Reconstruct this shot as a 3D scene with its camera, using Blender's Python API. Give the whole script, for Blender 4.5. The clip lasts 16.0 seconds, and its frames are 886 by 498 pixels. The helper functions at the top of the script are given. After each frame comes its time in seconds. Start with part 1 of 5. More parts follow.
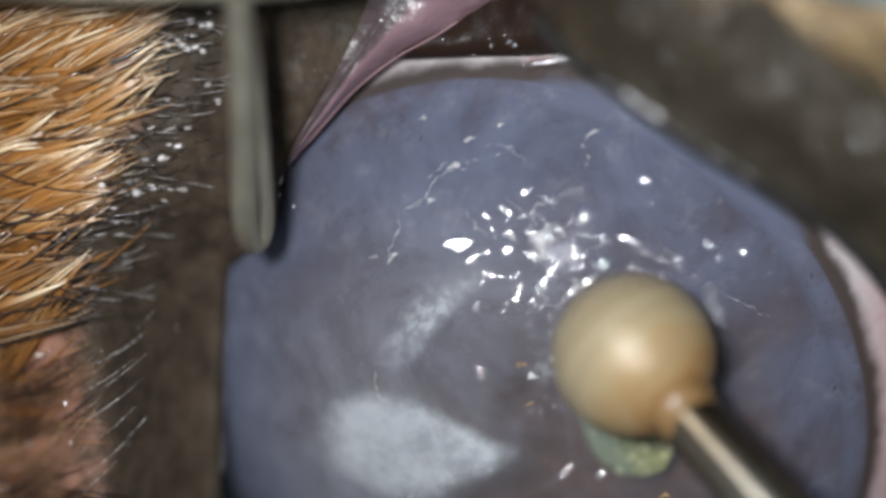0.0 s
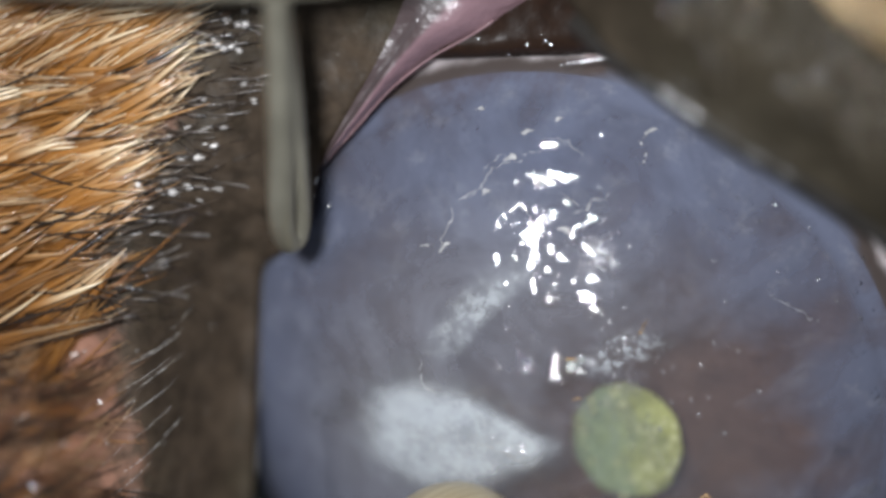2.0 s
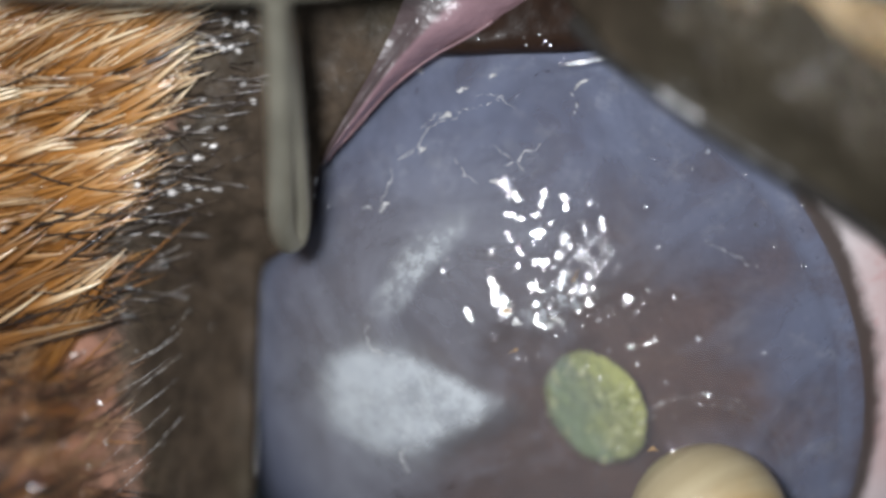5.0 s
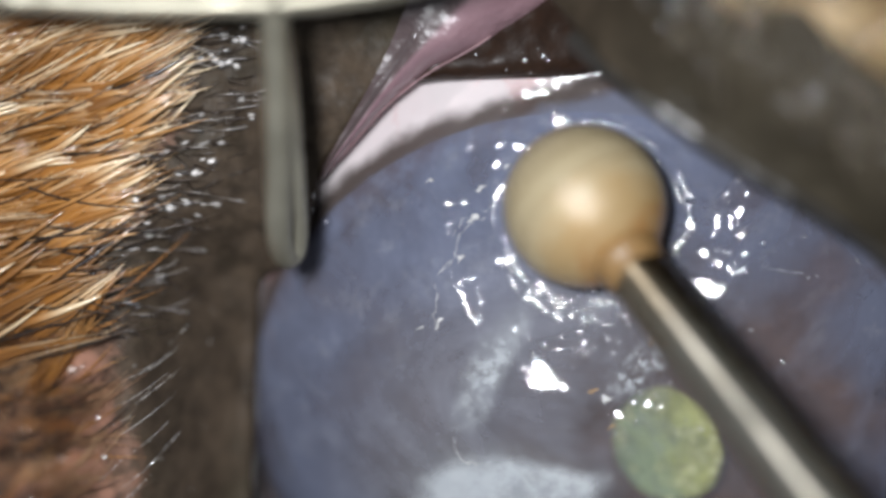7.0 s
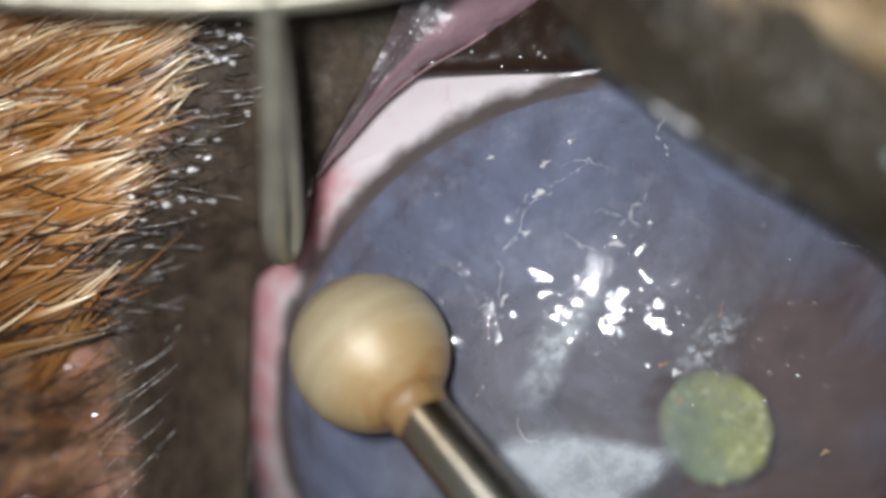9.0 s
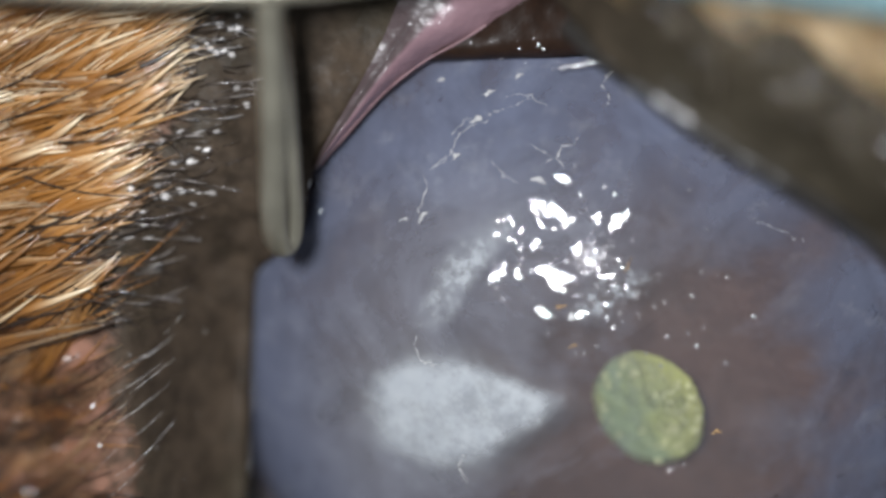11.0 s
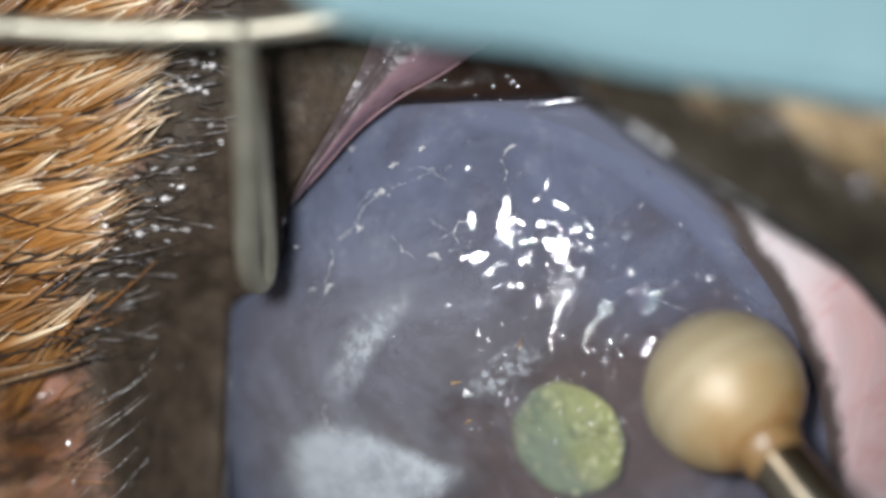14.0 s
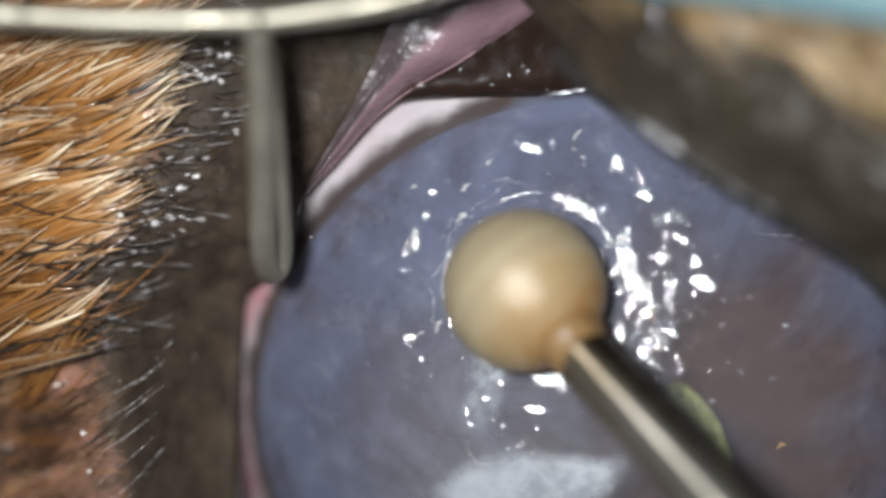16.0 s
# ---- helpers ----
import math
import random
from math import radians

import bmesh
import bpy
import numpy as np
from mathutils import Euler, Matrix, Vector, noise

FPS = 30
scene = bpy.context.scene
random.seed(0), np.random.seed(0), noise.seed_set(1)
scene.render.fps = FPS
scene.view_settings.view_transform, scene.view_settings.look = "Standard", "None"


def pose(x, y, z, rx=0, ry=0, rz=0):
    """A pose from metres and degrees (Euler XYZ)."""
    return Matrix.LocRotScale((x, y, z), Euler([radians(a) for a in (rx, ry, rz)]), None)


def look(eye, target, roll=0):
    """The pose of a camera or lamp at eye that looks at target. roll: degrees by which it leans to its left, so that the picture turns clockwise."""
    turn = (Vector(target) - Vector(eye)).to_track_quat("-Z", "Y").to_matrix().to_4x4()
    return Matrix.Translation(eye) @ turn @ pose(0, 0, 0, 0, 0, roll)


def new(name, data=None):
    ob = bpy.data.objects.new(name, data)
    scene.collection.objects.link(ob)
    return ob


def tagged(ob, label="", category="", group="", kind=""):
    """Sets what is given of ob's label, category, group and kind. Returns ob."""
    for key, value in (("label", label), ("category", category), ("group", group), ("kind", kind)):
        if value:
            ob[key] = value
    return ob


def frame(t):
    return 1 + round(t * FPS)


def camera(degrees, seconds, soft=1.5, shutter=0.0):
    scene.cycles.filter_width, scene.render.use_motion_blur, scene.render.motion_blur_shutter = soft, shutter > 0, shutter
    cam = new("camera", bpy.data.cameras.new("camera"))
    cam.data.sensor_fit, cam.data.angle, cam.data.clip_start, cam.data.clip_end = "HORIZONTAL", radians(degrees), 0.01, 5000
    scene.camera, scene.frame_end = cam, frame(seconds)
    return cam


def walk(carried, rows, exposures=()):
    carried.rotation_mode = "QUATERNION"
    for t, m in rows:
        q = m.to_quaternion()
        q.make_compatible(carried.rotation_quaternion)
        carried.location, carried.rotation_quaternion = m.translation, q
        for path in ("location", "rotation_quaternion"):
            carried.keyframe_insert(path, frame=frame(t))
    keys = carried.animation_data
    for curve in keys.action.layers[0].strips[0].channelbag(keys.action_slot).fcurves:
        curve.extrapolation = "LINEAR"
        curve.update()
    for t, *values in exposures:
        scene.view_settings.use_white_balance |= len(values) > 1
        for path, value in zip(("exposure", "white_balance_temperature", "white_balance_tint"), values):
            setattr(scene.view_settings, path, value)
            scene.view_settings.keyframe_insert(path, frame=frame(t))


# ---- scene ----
import functools

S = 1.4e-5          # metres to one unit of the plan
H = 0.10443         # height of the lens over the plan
cam = camera(12.0, 16.0, soft=3.3, shutter=0.4)
cam.data.dof.use_dof = True
cam.data.dof.focus_distance = H - 0.004
cam.data.dof.aperture_fstop = 21.0


def P(px, py, z=0.0):
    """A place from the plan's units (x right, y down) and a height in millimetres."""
    k = S * (1 - z * 1e-3 / H)
    return Vector(((px - 784) * k, (441 - py) * k, z * 1e-3))


# the head's drift under the lens: t, x, y
DRIFT = [(0, 242, 378), (0.5, 266, 364), (1, 292, 371), (1.5, 306, 372), (2, 303, 377), (2.5, 300, 375), (3, 314, 368), (3.5, 314, 358),
         (4, 306, 371), (4.5, 294, 378), (4.7, 297, 376), (5.7, 306, 390), (6.8, 303, 406), (7, 299, 403), (7.5, 297, 401), (8, 300, 398),
         (8.5, 303, 401), (9, 292, 398), (9.5, 312, 372), (9.7, 303, 378), (10.7, 292, 383), (11.8, 288, 386), (12, 292, 386), (12.5, 277, 404),
         (13, 265, 407), (13.5, 262, 417), (14, 247, 447), (14.5, 271, 441), (15, 263, 444), (15.5, 263, 435), (16, 273, 429)]
EXPOSE = [(0, -0.14), (0.5, -0.18), (1.2, -0.07), (2, 0.0), (3, 0.1), (4, 0.03), (4.7, 0.03), (7, 0.08), (7.5, 0.02), (8.5, -0.09), (9, 0.02), (9.5, 0.02),
          (12, 0.03), (13.5, 0.04), (14.5, 0.06), (15, 0.11), (15.5, 0.05), (16, 0.01)]
walk(cam, [(t, pose((299 - x) * S, (y - 403) * S, H)) for t, x, y in DRIFT], EXPOSE)


def drift(t):
    return [float(np.interp(t, [r[0] for r in DRIFT], [r[k] for r in DRIFT])) - (299, 403)[k - 1] for k in (1, 2)]


# ---- light: the microscope's lamp beside the lens, and the dim air of the theatre ----
world = bpy.data.worlds.new("theatre_air")
scene.world = world
world.use_nodes = True
world.node_tree.nodes["Background"].inputs[0].default_value = (0.8, 0.88, 1, 1)
world.node_tree.nodes["Background"].inputs[1].default_value = 0.21
lamp = new("microscope_lamp", bpy.data.lights.new("microscope_lamp", "AREA"))
lamp.data.shape, lamp.data.size, lamp.data.energy = "DISK", 0.0108, 0.158
lamp.data.color = (0.93, 0.955, 1.0)
lamp.matrix_world = look((-0.012, 0.007, H + 0.006), (0.002, 0, 0.002))


# ---- materials ----
class Graph:
    """A small hand for building node materials."""

    def __init__(self, name):
        self.m = bpy.data.materials.new(name)
        self.m.use_nodes = True
        self.t = self.m.node_tree
        self.t.nodes.clear()
        self.out = self.t.nodes.new("ShaderNodeOutputMaterial")
        self.obj = self.t.nodes.new("ShaderNodeTexCoord").outputs["Object"]

    def node(self, kind, *links, operation=None, data_type=None, interpolation_type=None, attribute_name=None):
        n = self.t.nodes.new("ShaderNode" + kind)
        if operation:
            n.operation = operation
        if data_type:
            n.data_type = data_type
        if interpolation_type:
            n.interpolation_type = interpolation_type
        if attribute_name:
            n.attribute_name = attribute_name
        for slot, v in links:
            self.put(n.inputs[slot], v)
        return n

    def put(self, socket, v):
        if isinstance(v, bpy.types.NodeSocket):
            self.t.links.new(v, socket)
        elif isinstance(v, tuple) and len(v) == 3 and socket.type == "RGBA":
            socket.default_value = (*v, 1)
        else:
            socket.default_value = v

    def noise(self, scale, detail=3.0, rough=0.55, vec=None, distort=0.0):
        n = self.node("TexNoise", ("Vector", vec or self.obj), ("Scale", scale), ("Detail", detail), ("Roughness", rough), ("Distortion", distort))
        return n.outputs[0]

    def ramp(self, fac, lo, hi, a=0.0, b=1.0, smooth=True):
        n = self.node("MapRange", (0, fac), (1, lo), (2, hi), (3, a), (4, b), interpolation_type="SMOOTHSTEP" if smooth else "LINEAR")
        return n.outputs[0]

    def mix(self, fac, a, b):
        n = self.node("Mix", data_type="RGBA")
        self.put(n.inputs[0], fac), self.put(n.inputs[6], a), self.put(n.inputs[7], b)
        return n.outputs[2]

    def calc(self, op, a, b=0.0):
        return self.node("Math", (0, a), (1, b), operation=op).outputs[0]

    def bump(self, height, distance, strength=1.0, normal=None):
        n = self.node("Bump", ("Height", height), ("Distance", distance), ("Strength", strength))
        if normal:
            self.put(n.inputs["Normal"], normal)
        return n.outputs[0]

    def attr(self, name):
        return self.node("Attribute", attribute_name=name).outputs["Fac"]

    def stretch(self, x, y, z):
        return self.node("Mapping", ("Vector", self.obj), ("Scale", (x, y, z))).outputs[0]

    def principled(self, color, rough=0.5, metal=0.0, normal=None, spec=0.5, coat=0.0, coat_rough=0.05, coat_normal=None):
        n = self.node("BsdfPrincipled", ("Base Color", color), ("Roughness", rough), ("Metallic", metal), ("Specular IOR Level", spec),
                      ("Coat Weight", coat), ("Coat Roughness", coat_rough))
        if normal:
            self.put(n.inputs["Normal"], normal)
        if coat_normal:
            self.put(n.inputs["Coat Normal"], coat_normal)
        return n.outputs[0]

    def blend(self, fac, a, b):
        return self.node("MixShader", (0, fac), (1, a), (2, b)).outputs[0]

    def done(self, shader):
        self.t.links.new(shader, self.out.inputs[0])
        return self.m


def skin_material():
    g = Graph("lid_skin")
    rim = g.calc("ADD", g.attr("rim"), g.calc("MULTIPLY", g.calc("SUBTRACT", g.noise(480, 6, 0.68), 0.5), g.ramp(g.attr("rim"), 0.0, 0.3, 0.0, 2.2)))
    dark = g.mix(g.ramp(g.noise(1500, 5, 0.6), 0.2, 0.8), (0.026, 0.019, 0.013), (0.078, 0.056, 0.038))
    streak = g.noise(1500, 5, 0.7, g.stretch(0.5, 2.2, 1))
    dark = g.mix(g.ramp(streak, 0.5, 0.75, 0, 0.3), dark, (0.08, 0.063, 0.05))
    dark = g.mix(g.ramp(g.noise(260, 3), 0.45, 0.7, 0, 0.6), dark, (0.04, 0.036, 0.022))
    pale = g.mix(g.noise(1100, 6, 0.7), (0.115, 0.056, 0.038), (0.55, 0.29, 0.2))
    brow = g.mix(g.noise(700, 5), (0.01, 0.0085, 0.0058), (0.066, 0.054, 0.036))
    dark = g.mix(g.attr("thick"), dark, brow)
    col = g.mix(g.ramp(rim, 0.25, 0.95), dark, pale)
    b = g.bump(g.noise(2200, 5, 0.6), 8e-5, 0.8)
    return g.done(g.principled(col, g.ramp(g.noise(1200), 0.3, 0.7, 0.5, 0.75), 0, b, 0.12, 0.02, 0.15, b))


def tissue_material(name, a, b, spec=0.5, bumpiness=6e-5, coat=0.6, scale=900):
    g = Graph(name)
    veins = g.ramp(g.noise(700, 6, 0.7, distort=1.5), 0.47, 0.53)
    col = g.mix(g.noise(scale, 4), a, b)
    col = g.mix(g.calc("MULTIPLY", veins, 0.25), col, tuple(0.8 * v for v in a))
    h = g.bump(g.noise(2400, 4), bumpiness)
    return g.done(g.principled(col, 0.4, 0, h, spec, coat, 0.12, h))


def polar(g):
    """Angle from the eye's axis as a radius in millimetres across the axis, and the height."""
    s = g.node("SeparateXYZ", (0, g.obj))
    r = g.calc("SQRT", g.calc("ADD", g.calc("MULTIPLY", s.outputs[0], s.outputs[0]), g.calc("MULTIPLY", s.outputs[1], s.outputs[1])))
    return g.calc("MULTIPLY", r, 1000.0), g.calc("MULTIPLY", s.outputs[2], 1000.0)


def sclera_material():
    g = Graph("sclera")
    z = polar(g)[1]
    white = g.mix(g.noise(500, 4), (0.59, 0.525, 0.525), (0.75, 0.69, 0.69))
    veins = g.ramp(g.noise(800, 7, 0.75, g.stretch(1, 1, 0.3), 0.6), 0.52, 0.6)
    white = g.mix(g.calc("MULTIPLY", veins, 0.3), white, (0.55, 0.2, 0.2))
    side = g.calc("MULTIPLY", g.node("SeparateXYZ", (0, g.obj)).outputs[1], 1000.0)
    red = g.ramp(g.calc("ADD", side, g.calc("MULTIPLY", g.noise(420, 4), 4.0)), 9.2, 3.0)
    col = g.mix(g.calc("MULTIPLY", red, 0.08), white, (0.5, 0.19, 0.18))
    sore = None
    for x, y in ((566, 316), (552, 366), (545, 420), (500, 462), (468, 470), (456, 540), (452, 620), (448, 700), (446, 780), (444, 860)):
        u, v = (x - 1134) * SE, (487 - y) * SE
        q = turn_at(9.0).transposed() @ Vector((u, v, math.sqrt(R_GLOBE ** 2 - u * u - v * v)))
        far = g.node("VectorMath", (0, g.obj), (1, tuple(q)), operation="DISTANCE").outputs["Value"]
        sore = far if sore is None else g.calc("MINIMUM", sore, far)
    flush = None
    for x, y in ((1600, 500), (1622, 580), (1630, 670), (1625, 760)):
        u, v = (x - 1134) * SE, (487 - y) * SE
        q = turn_at(14.0).transposed() @ Vector((u, v, math.sqrt(R_GLOBE ** 2 - u * u - v * v)))
        far = g.node("VectorMath", (0, g.obj), (1, tuple(q)), operation="DISTANCE").outputs["Value"]
        flush = far if flush is None else g.calc("MINIMUM", flush, far)
    flush = g.ramp(g.calc("ADD", g.calc("MULTIPLY", flush, 1000.0), g.calc("MULTIPLY", g.noise(1100, 6, 0.75), 1.6)), 3.6, 0.9)
    col = g.mix(g.calc("MULTIPLY", flush, 0.6), col, (0.52, 0.26, 0.235))
    streaks = g.noise(1500, 6, 0.75, g.stretch(1, 0.4, 1))
    sore = g.ramp(g.calc("ADD", g.calc("MULTIPLY", sore, 1000.0), g.calc("MULTIPLY", streaks, 1.1)), 1.75, 0.75)
    col = g.mix(g.calc("MULTIPLY", sore, 0.75), col, (0.52, 0.18, 0.19))
    # the limbus reaches further out towards the brow
    q = Vector((math.cos(radians(66)), math.sin(radians(66)), 0)) * R_LIMB + Vector((0, 0, H_LIMB))
    near = g.node("VectorMath", (0, g.obj), (1, tuple(q)), operation="DISTANCE").outputs["Value"]
    wide = g.calc("ADD", z, g.ramp(g.calc("MULTIPLY", near, 1000.0), 5.0, 1.0, 0.0, 0.62))
    brown = g.ramp(g.calc("ADD", wide, g.calc("MULTIPLY", g.noise(700, 4, 0.6), 0.6)), Z_LIMB - 0.3, Z_LIMB + 0.12)
    col = g.mix(g.calc("MULTIPLY", brown, 0.95), col, (0.05, 0.036, 0.03))
    grey = g.ramp(g.calc("ADD", wide, g.calc("MULTIPLY", g.noise(1400, 5, 0.7), 0.4)), Z_LIMB + 0.12, Z_LIMB + 0.5)
    col = g.mix(g.calc("MULTIPLY", grey, 0.92), col, (0.132, 0.142, 0.19))
    b = g.bump(g.noise(900, 3), 4e-5)
    return g.done(g.principled(col, 0.35, 0, b, 0.5, 0.8, 0.06, b))


def wet_bump(g):
    calm = g.ramp(g.noise(380, 2, 0.5), 0.36, 0.64, 0.2, 1.0)
    big = g.bump(g.calc("MULTIPLY", calm, g.noise(1150, 2.0, 0.5)), 2.1e-4)
    return g.bump(g.noise(4200, 2.0, 0.5), 1.4e-5, 1.0, big)


def cornea_material():
    g = Graph("clouded_cornea")
    r = polar(g)[0]
    cloud = g.noise(260, 5, 0.6, distort=0.6)
    fine = g.noise(2600, 4, 0.7)
    edge = g.ramp(r, 4.2, 7.4)
    clear = g.node("VectorMath", (0, g.obj), (1, (0.003, -0.0004, 0.0114)), operation="DISTANCE").outputs["Value"]
    clear = g.ramp(g.calc("ADD", g.calc("MULTIPLY", clear, 1000.0), g.calc("MULTIPLY", g.noise(700, 4), 2.0)), 7.6, 2.6)
    haze = g.calc("ADD", g.ramp(cloud, 0.32, 0.66, 0.42, 0.9), g.calc("MULTIPLY", edge, 0.16))
    haze = g.calc("SUBTRACT", haze, g.calc("MULTIPLY", clear, 0.47))
    across = g.calc("MULTIPLY", g.node("SeparateXYZ", (0, g.obj)).outputs[0], 1000.0)
    haze = g.calc("SUBTRACT", haze, g.ramp(g.calc("ADD", across, g.calc("MULTIPLY", g.noise(500, 4), 3.0)), 2.0, 6.5, 0.0, 0.2))
    haze = g.calc("ADD", haze, g.calc("MULTIPLY", g.calc("SUBTRACT", fine, 0.5), 0.18))
    haze = g.node("Clamp", (0, haze), (1, 0.2), (2, 0.93)).outputs[0]
    haze = g.calc("MAXIMUM", haze, g.ramp(r, R_MM - 0.9, R_MM - 0.2))
    col = g.mix(edge, (0.183, 0.185, 0.215), (0.135, 0.149, 0.208))
    col = g.mix(g.calc("MULTIPLY", g.ramp(g.noise(1100, 6, 0.75), 0.5, 0.72), 0.4), col, (0.29, 0.3, 0.34))
    ray = g.noise(1000, 5, 0.75, g.stretch(1, 1, 0.3))
    brown = g.ramp(g.calc("ADD", r, g.calc("MULTIPLY", ray, 2.4)), R_MM + 0.5, R_MM + 1.5)
    q = Vector((math.cos(radians(66)), math.sin(radians(66)), 0)) * R_LIMB + Vector((0, 0, H_LIMB))
    near = g.node("VectorMath", (0, g.obj), (1, tuple(q)), operation="DISTANCE").outputs["Value"]
    brown = g.calc("MULTIPLY", brown, g.ramp(g.calc("MULTIPLY", near, 1000.0), 2.5, 6.0))
    col = g.mix(g.calc("MULTIPLY", brown, 0.6), col, (0.075, 0.05, 0.045))
    fleck = g.calc("MULTIPLY", g.ramp(g.noise(2100, 5, 0.7), 0.6, 0.7), g.ramp(g.noise(330, 3), 0.45, 0.62))
    col = g.mix(g.calc("MULTIPLY", fleck, g.ramp(r, 3.5, 6.5, 0.1, 0.5)), col, (0.05, 0.042, 0.048))
    calm = g.ramp(g.noise(600, 3, 0.6), 0.46, 0.6)
    bead = g.calc("MULTIPLY", g.ramp(g.noise(2300, 2.0, 0.5), 0.6, 0.74), calm)
    b = g.bump(g.calc("ADD", bead, g.calc("MULTIPLY", g.noise(5200, 2), 0.12)), 8e-5)
    body = g.blend(haze, g.node("BsdfTransparent").outputs[0], g.node("BsdfDiffuse", (0, col)).outputs[0])
    gloss = g.node("BsdfGlossy", (0, (1, 1, 1)), ("Roughness", 0.06), ("Normal", b)).outputs[0]
    shine = g.calc("MULTIPLY", g.node("Fresnel", (0, 1.376), ("Normal", b)).outputs[0], g.ramp(bead, 0.0, 0.15, 0.06, 1.0))
    return g.done(g.blend(shine, body, gloss))


def film_material():
    """Clear fluid in motion: broad swells and fine ripples that break the lamp's reflection into crisp pieces."""
    g = Graph("tear_film")
    swell = g.bump(g.noise(560, 1.5, 0.45, distort=0.5), 4.3e-4)
    b = g.bump(g.noise(2300, 2.0, 0.5), 2.6e-5, 1.0, swell)
    gloss = g.node("BsdfGlossy", (0, (1, 1, 1)), ("Roughness", 0.05), ("Normal", b)).outputs[0]
    fade = g.ramp(g.calc("ADD", g.attr("edge"), g.calc("MULTIPLY", g.calc("SUBTRACT", g.noise(900, 4), 0.5), 0.4)), 1.0, 0.7)
    k = g.calc("MULTIPLY", g.node("Fresnel", (0, 1.376), ("Normal", b)).outputs[0], fade)
    return g.done(g.blend(k, g.node("BsdfTransparent").outputs[0], gloss))


def scar_material(name, strength, lo, hi, crystals, least, soft):
    g = Graph(name)
    e = g.calc("ADD", g.attr("edge"), g.calc("MULTIPLY", g.calc("SUBTRACT", g.noise(1300, 6, 0.7), 0.5), 0.4))
    a = g.calc("MULTIPLY", g.ramp(e, 1.08, soft), strength)
    a = g.calc("MULTIPLY", a, g.ramp(g.noise(crystals, 5, 0.75), lo, hi, least, 1.0))
    col = g.mix(g.noise(1800, 5), (0.42, 0.45, 0.49), (0.66, 0.69, 0.7))
    b = wet_bump(g)
    body = g.blend(a, g.node("BsdfTransparent").outputs[0], g.node("BsdfDiffuse", (0, col)).outputs[0])
    gloss = g.node("BsdfGlossy", (0, (1, 1, 1)), ("Roughness", 0.08), ("Normal", b)).outputs[0]
    return g.done(g.blend(g.calc("MULTIPLY", a, 0.02), body, gloss))


def iris_material():
    g = Graph("iris")
    rays = g.noise(700, 5, 0.7)
    col = g.mix(rays, (0.035, 0.024, 0.018), (0.165, 0.096, 0.07))
    return g.done(g.principled(col, 0.6, 0, g.bump(rays, 2e-4), 0.2))


def tapetum_material():
    g = Graph("tapetum")
    r = polar(g)[0]
    q = g.node("SeparateXYZ", (0, g.obj))
    across = g.calc("ADD", g.calc("MULTIPLY", q.outputs[0], 1000.0), g.calc("MULTIPLY", g.calc("SUBTRACT", g.noise(900, 4, 0.65), 0.5), 3.0))
    col = g.mix(g.ramp(across, -0.8, 1.2), (0.285, 0.355, 0.205), (0.46, 0.47, 0.16))
    rim = g.calc("ADD", r, g.calc("MULTIPLY", g.calc("SUBTRACT", g.noise(620, 4, 0.65), 0.5), 3.4))
    col = g.mix(g.ramp(rim, 1.2, 2.0, 0, 0.7), col, (0.53, 0.52, 0.17))
    col = g.mix(g.ramp(g.noise(1700, 5, 0.65), 0.45, 0.7, 0, 0.4), col, (0.24, 0.3, 0.13))
    # relief light painted in: the small bumps turn paler towards their tops
    col = g.mix(g.ramp(g.attr("knob_light"), 0.15, 0.85, 0, 0.8), col, (0.8, 0.8, 0.44))
    h = g.bump(g.noise(2600, 4, 0.65), 3.0e-4)
    return g.done(g.principled(col, 0.5, 0.0, h, 0.12))


def fur_material(name, root, mid, tip, light, wet=0.35):
    g = Graph(name)
    u = g.attr("along")
    rnd = g.node("NewGeometry").outputs["Random Per Island"]
    col = g.mix(g.ramp(u, 0.0, 0.45), root, mid)
    col = g.mix(g.ramp(u, 0.4, 0.95), col, tip)
    col = g.mix(g.calc("MULTIPLY", g.ramp(rnd, 0.65, 1.0), g.ramp(u, 0.3, 0.9)), col, light)
    tone = g.attr("tone")
    col = g.mix(g.calc("MULTIPLY", g.ramp(tone, 0.45, 1.0), g.ramp(u, 0.4, 0.95, 0.05, 0.95)), col, light)
    col = g.mix(g.ramp(tone, 0.45, 0.0, 0.0, 0.65), col, root)
    col = g.mix(g.ramp(rnd, 0.025, 0.01), col, (0.02, 0.012, 0.008))
    damp = g.bump(g.noise(4200, 3, 0.6), 2.4e-5)
    return g.done(g.principled(col, 0.36, 0, damp, 0.6, wet, 0.14, damp))


def metal_material(name, a, b, rough, scale=1500, stretch=(1, 1, 1), bumpiness=6e-6):
    g = Graph(name)
    n = g.noise(scale, 5, 0.65, g.stretch(*stretch))
    return g.done(g.principled(g.mix(n, a, b), g.ramp(n, 0.3, 0.7, rough * 0.8, rough * 1.25), 0.75, g.bump(n, bumpiness)))


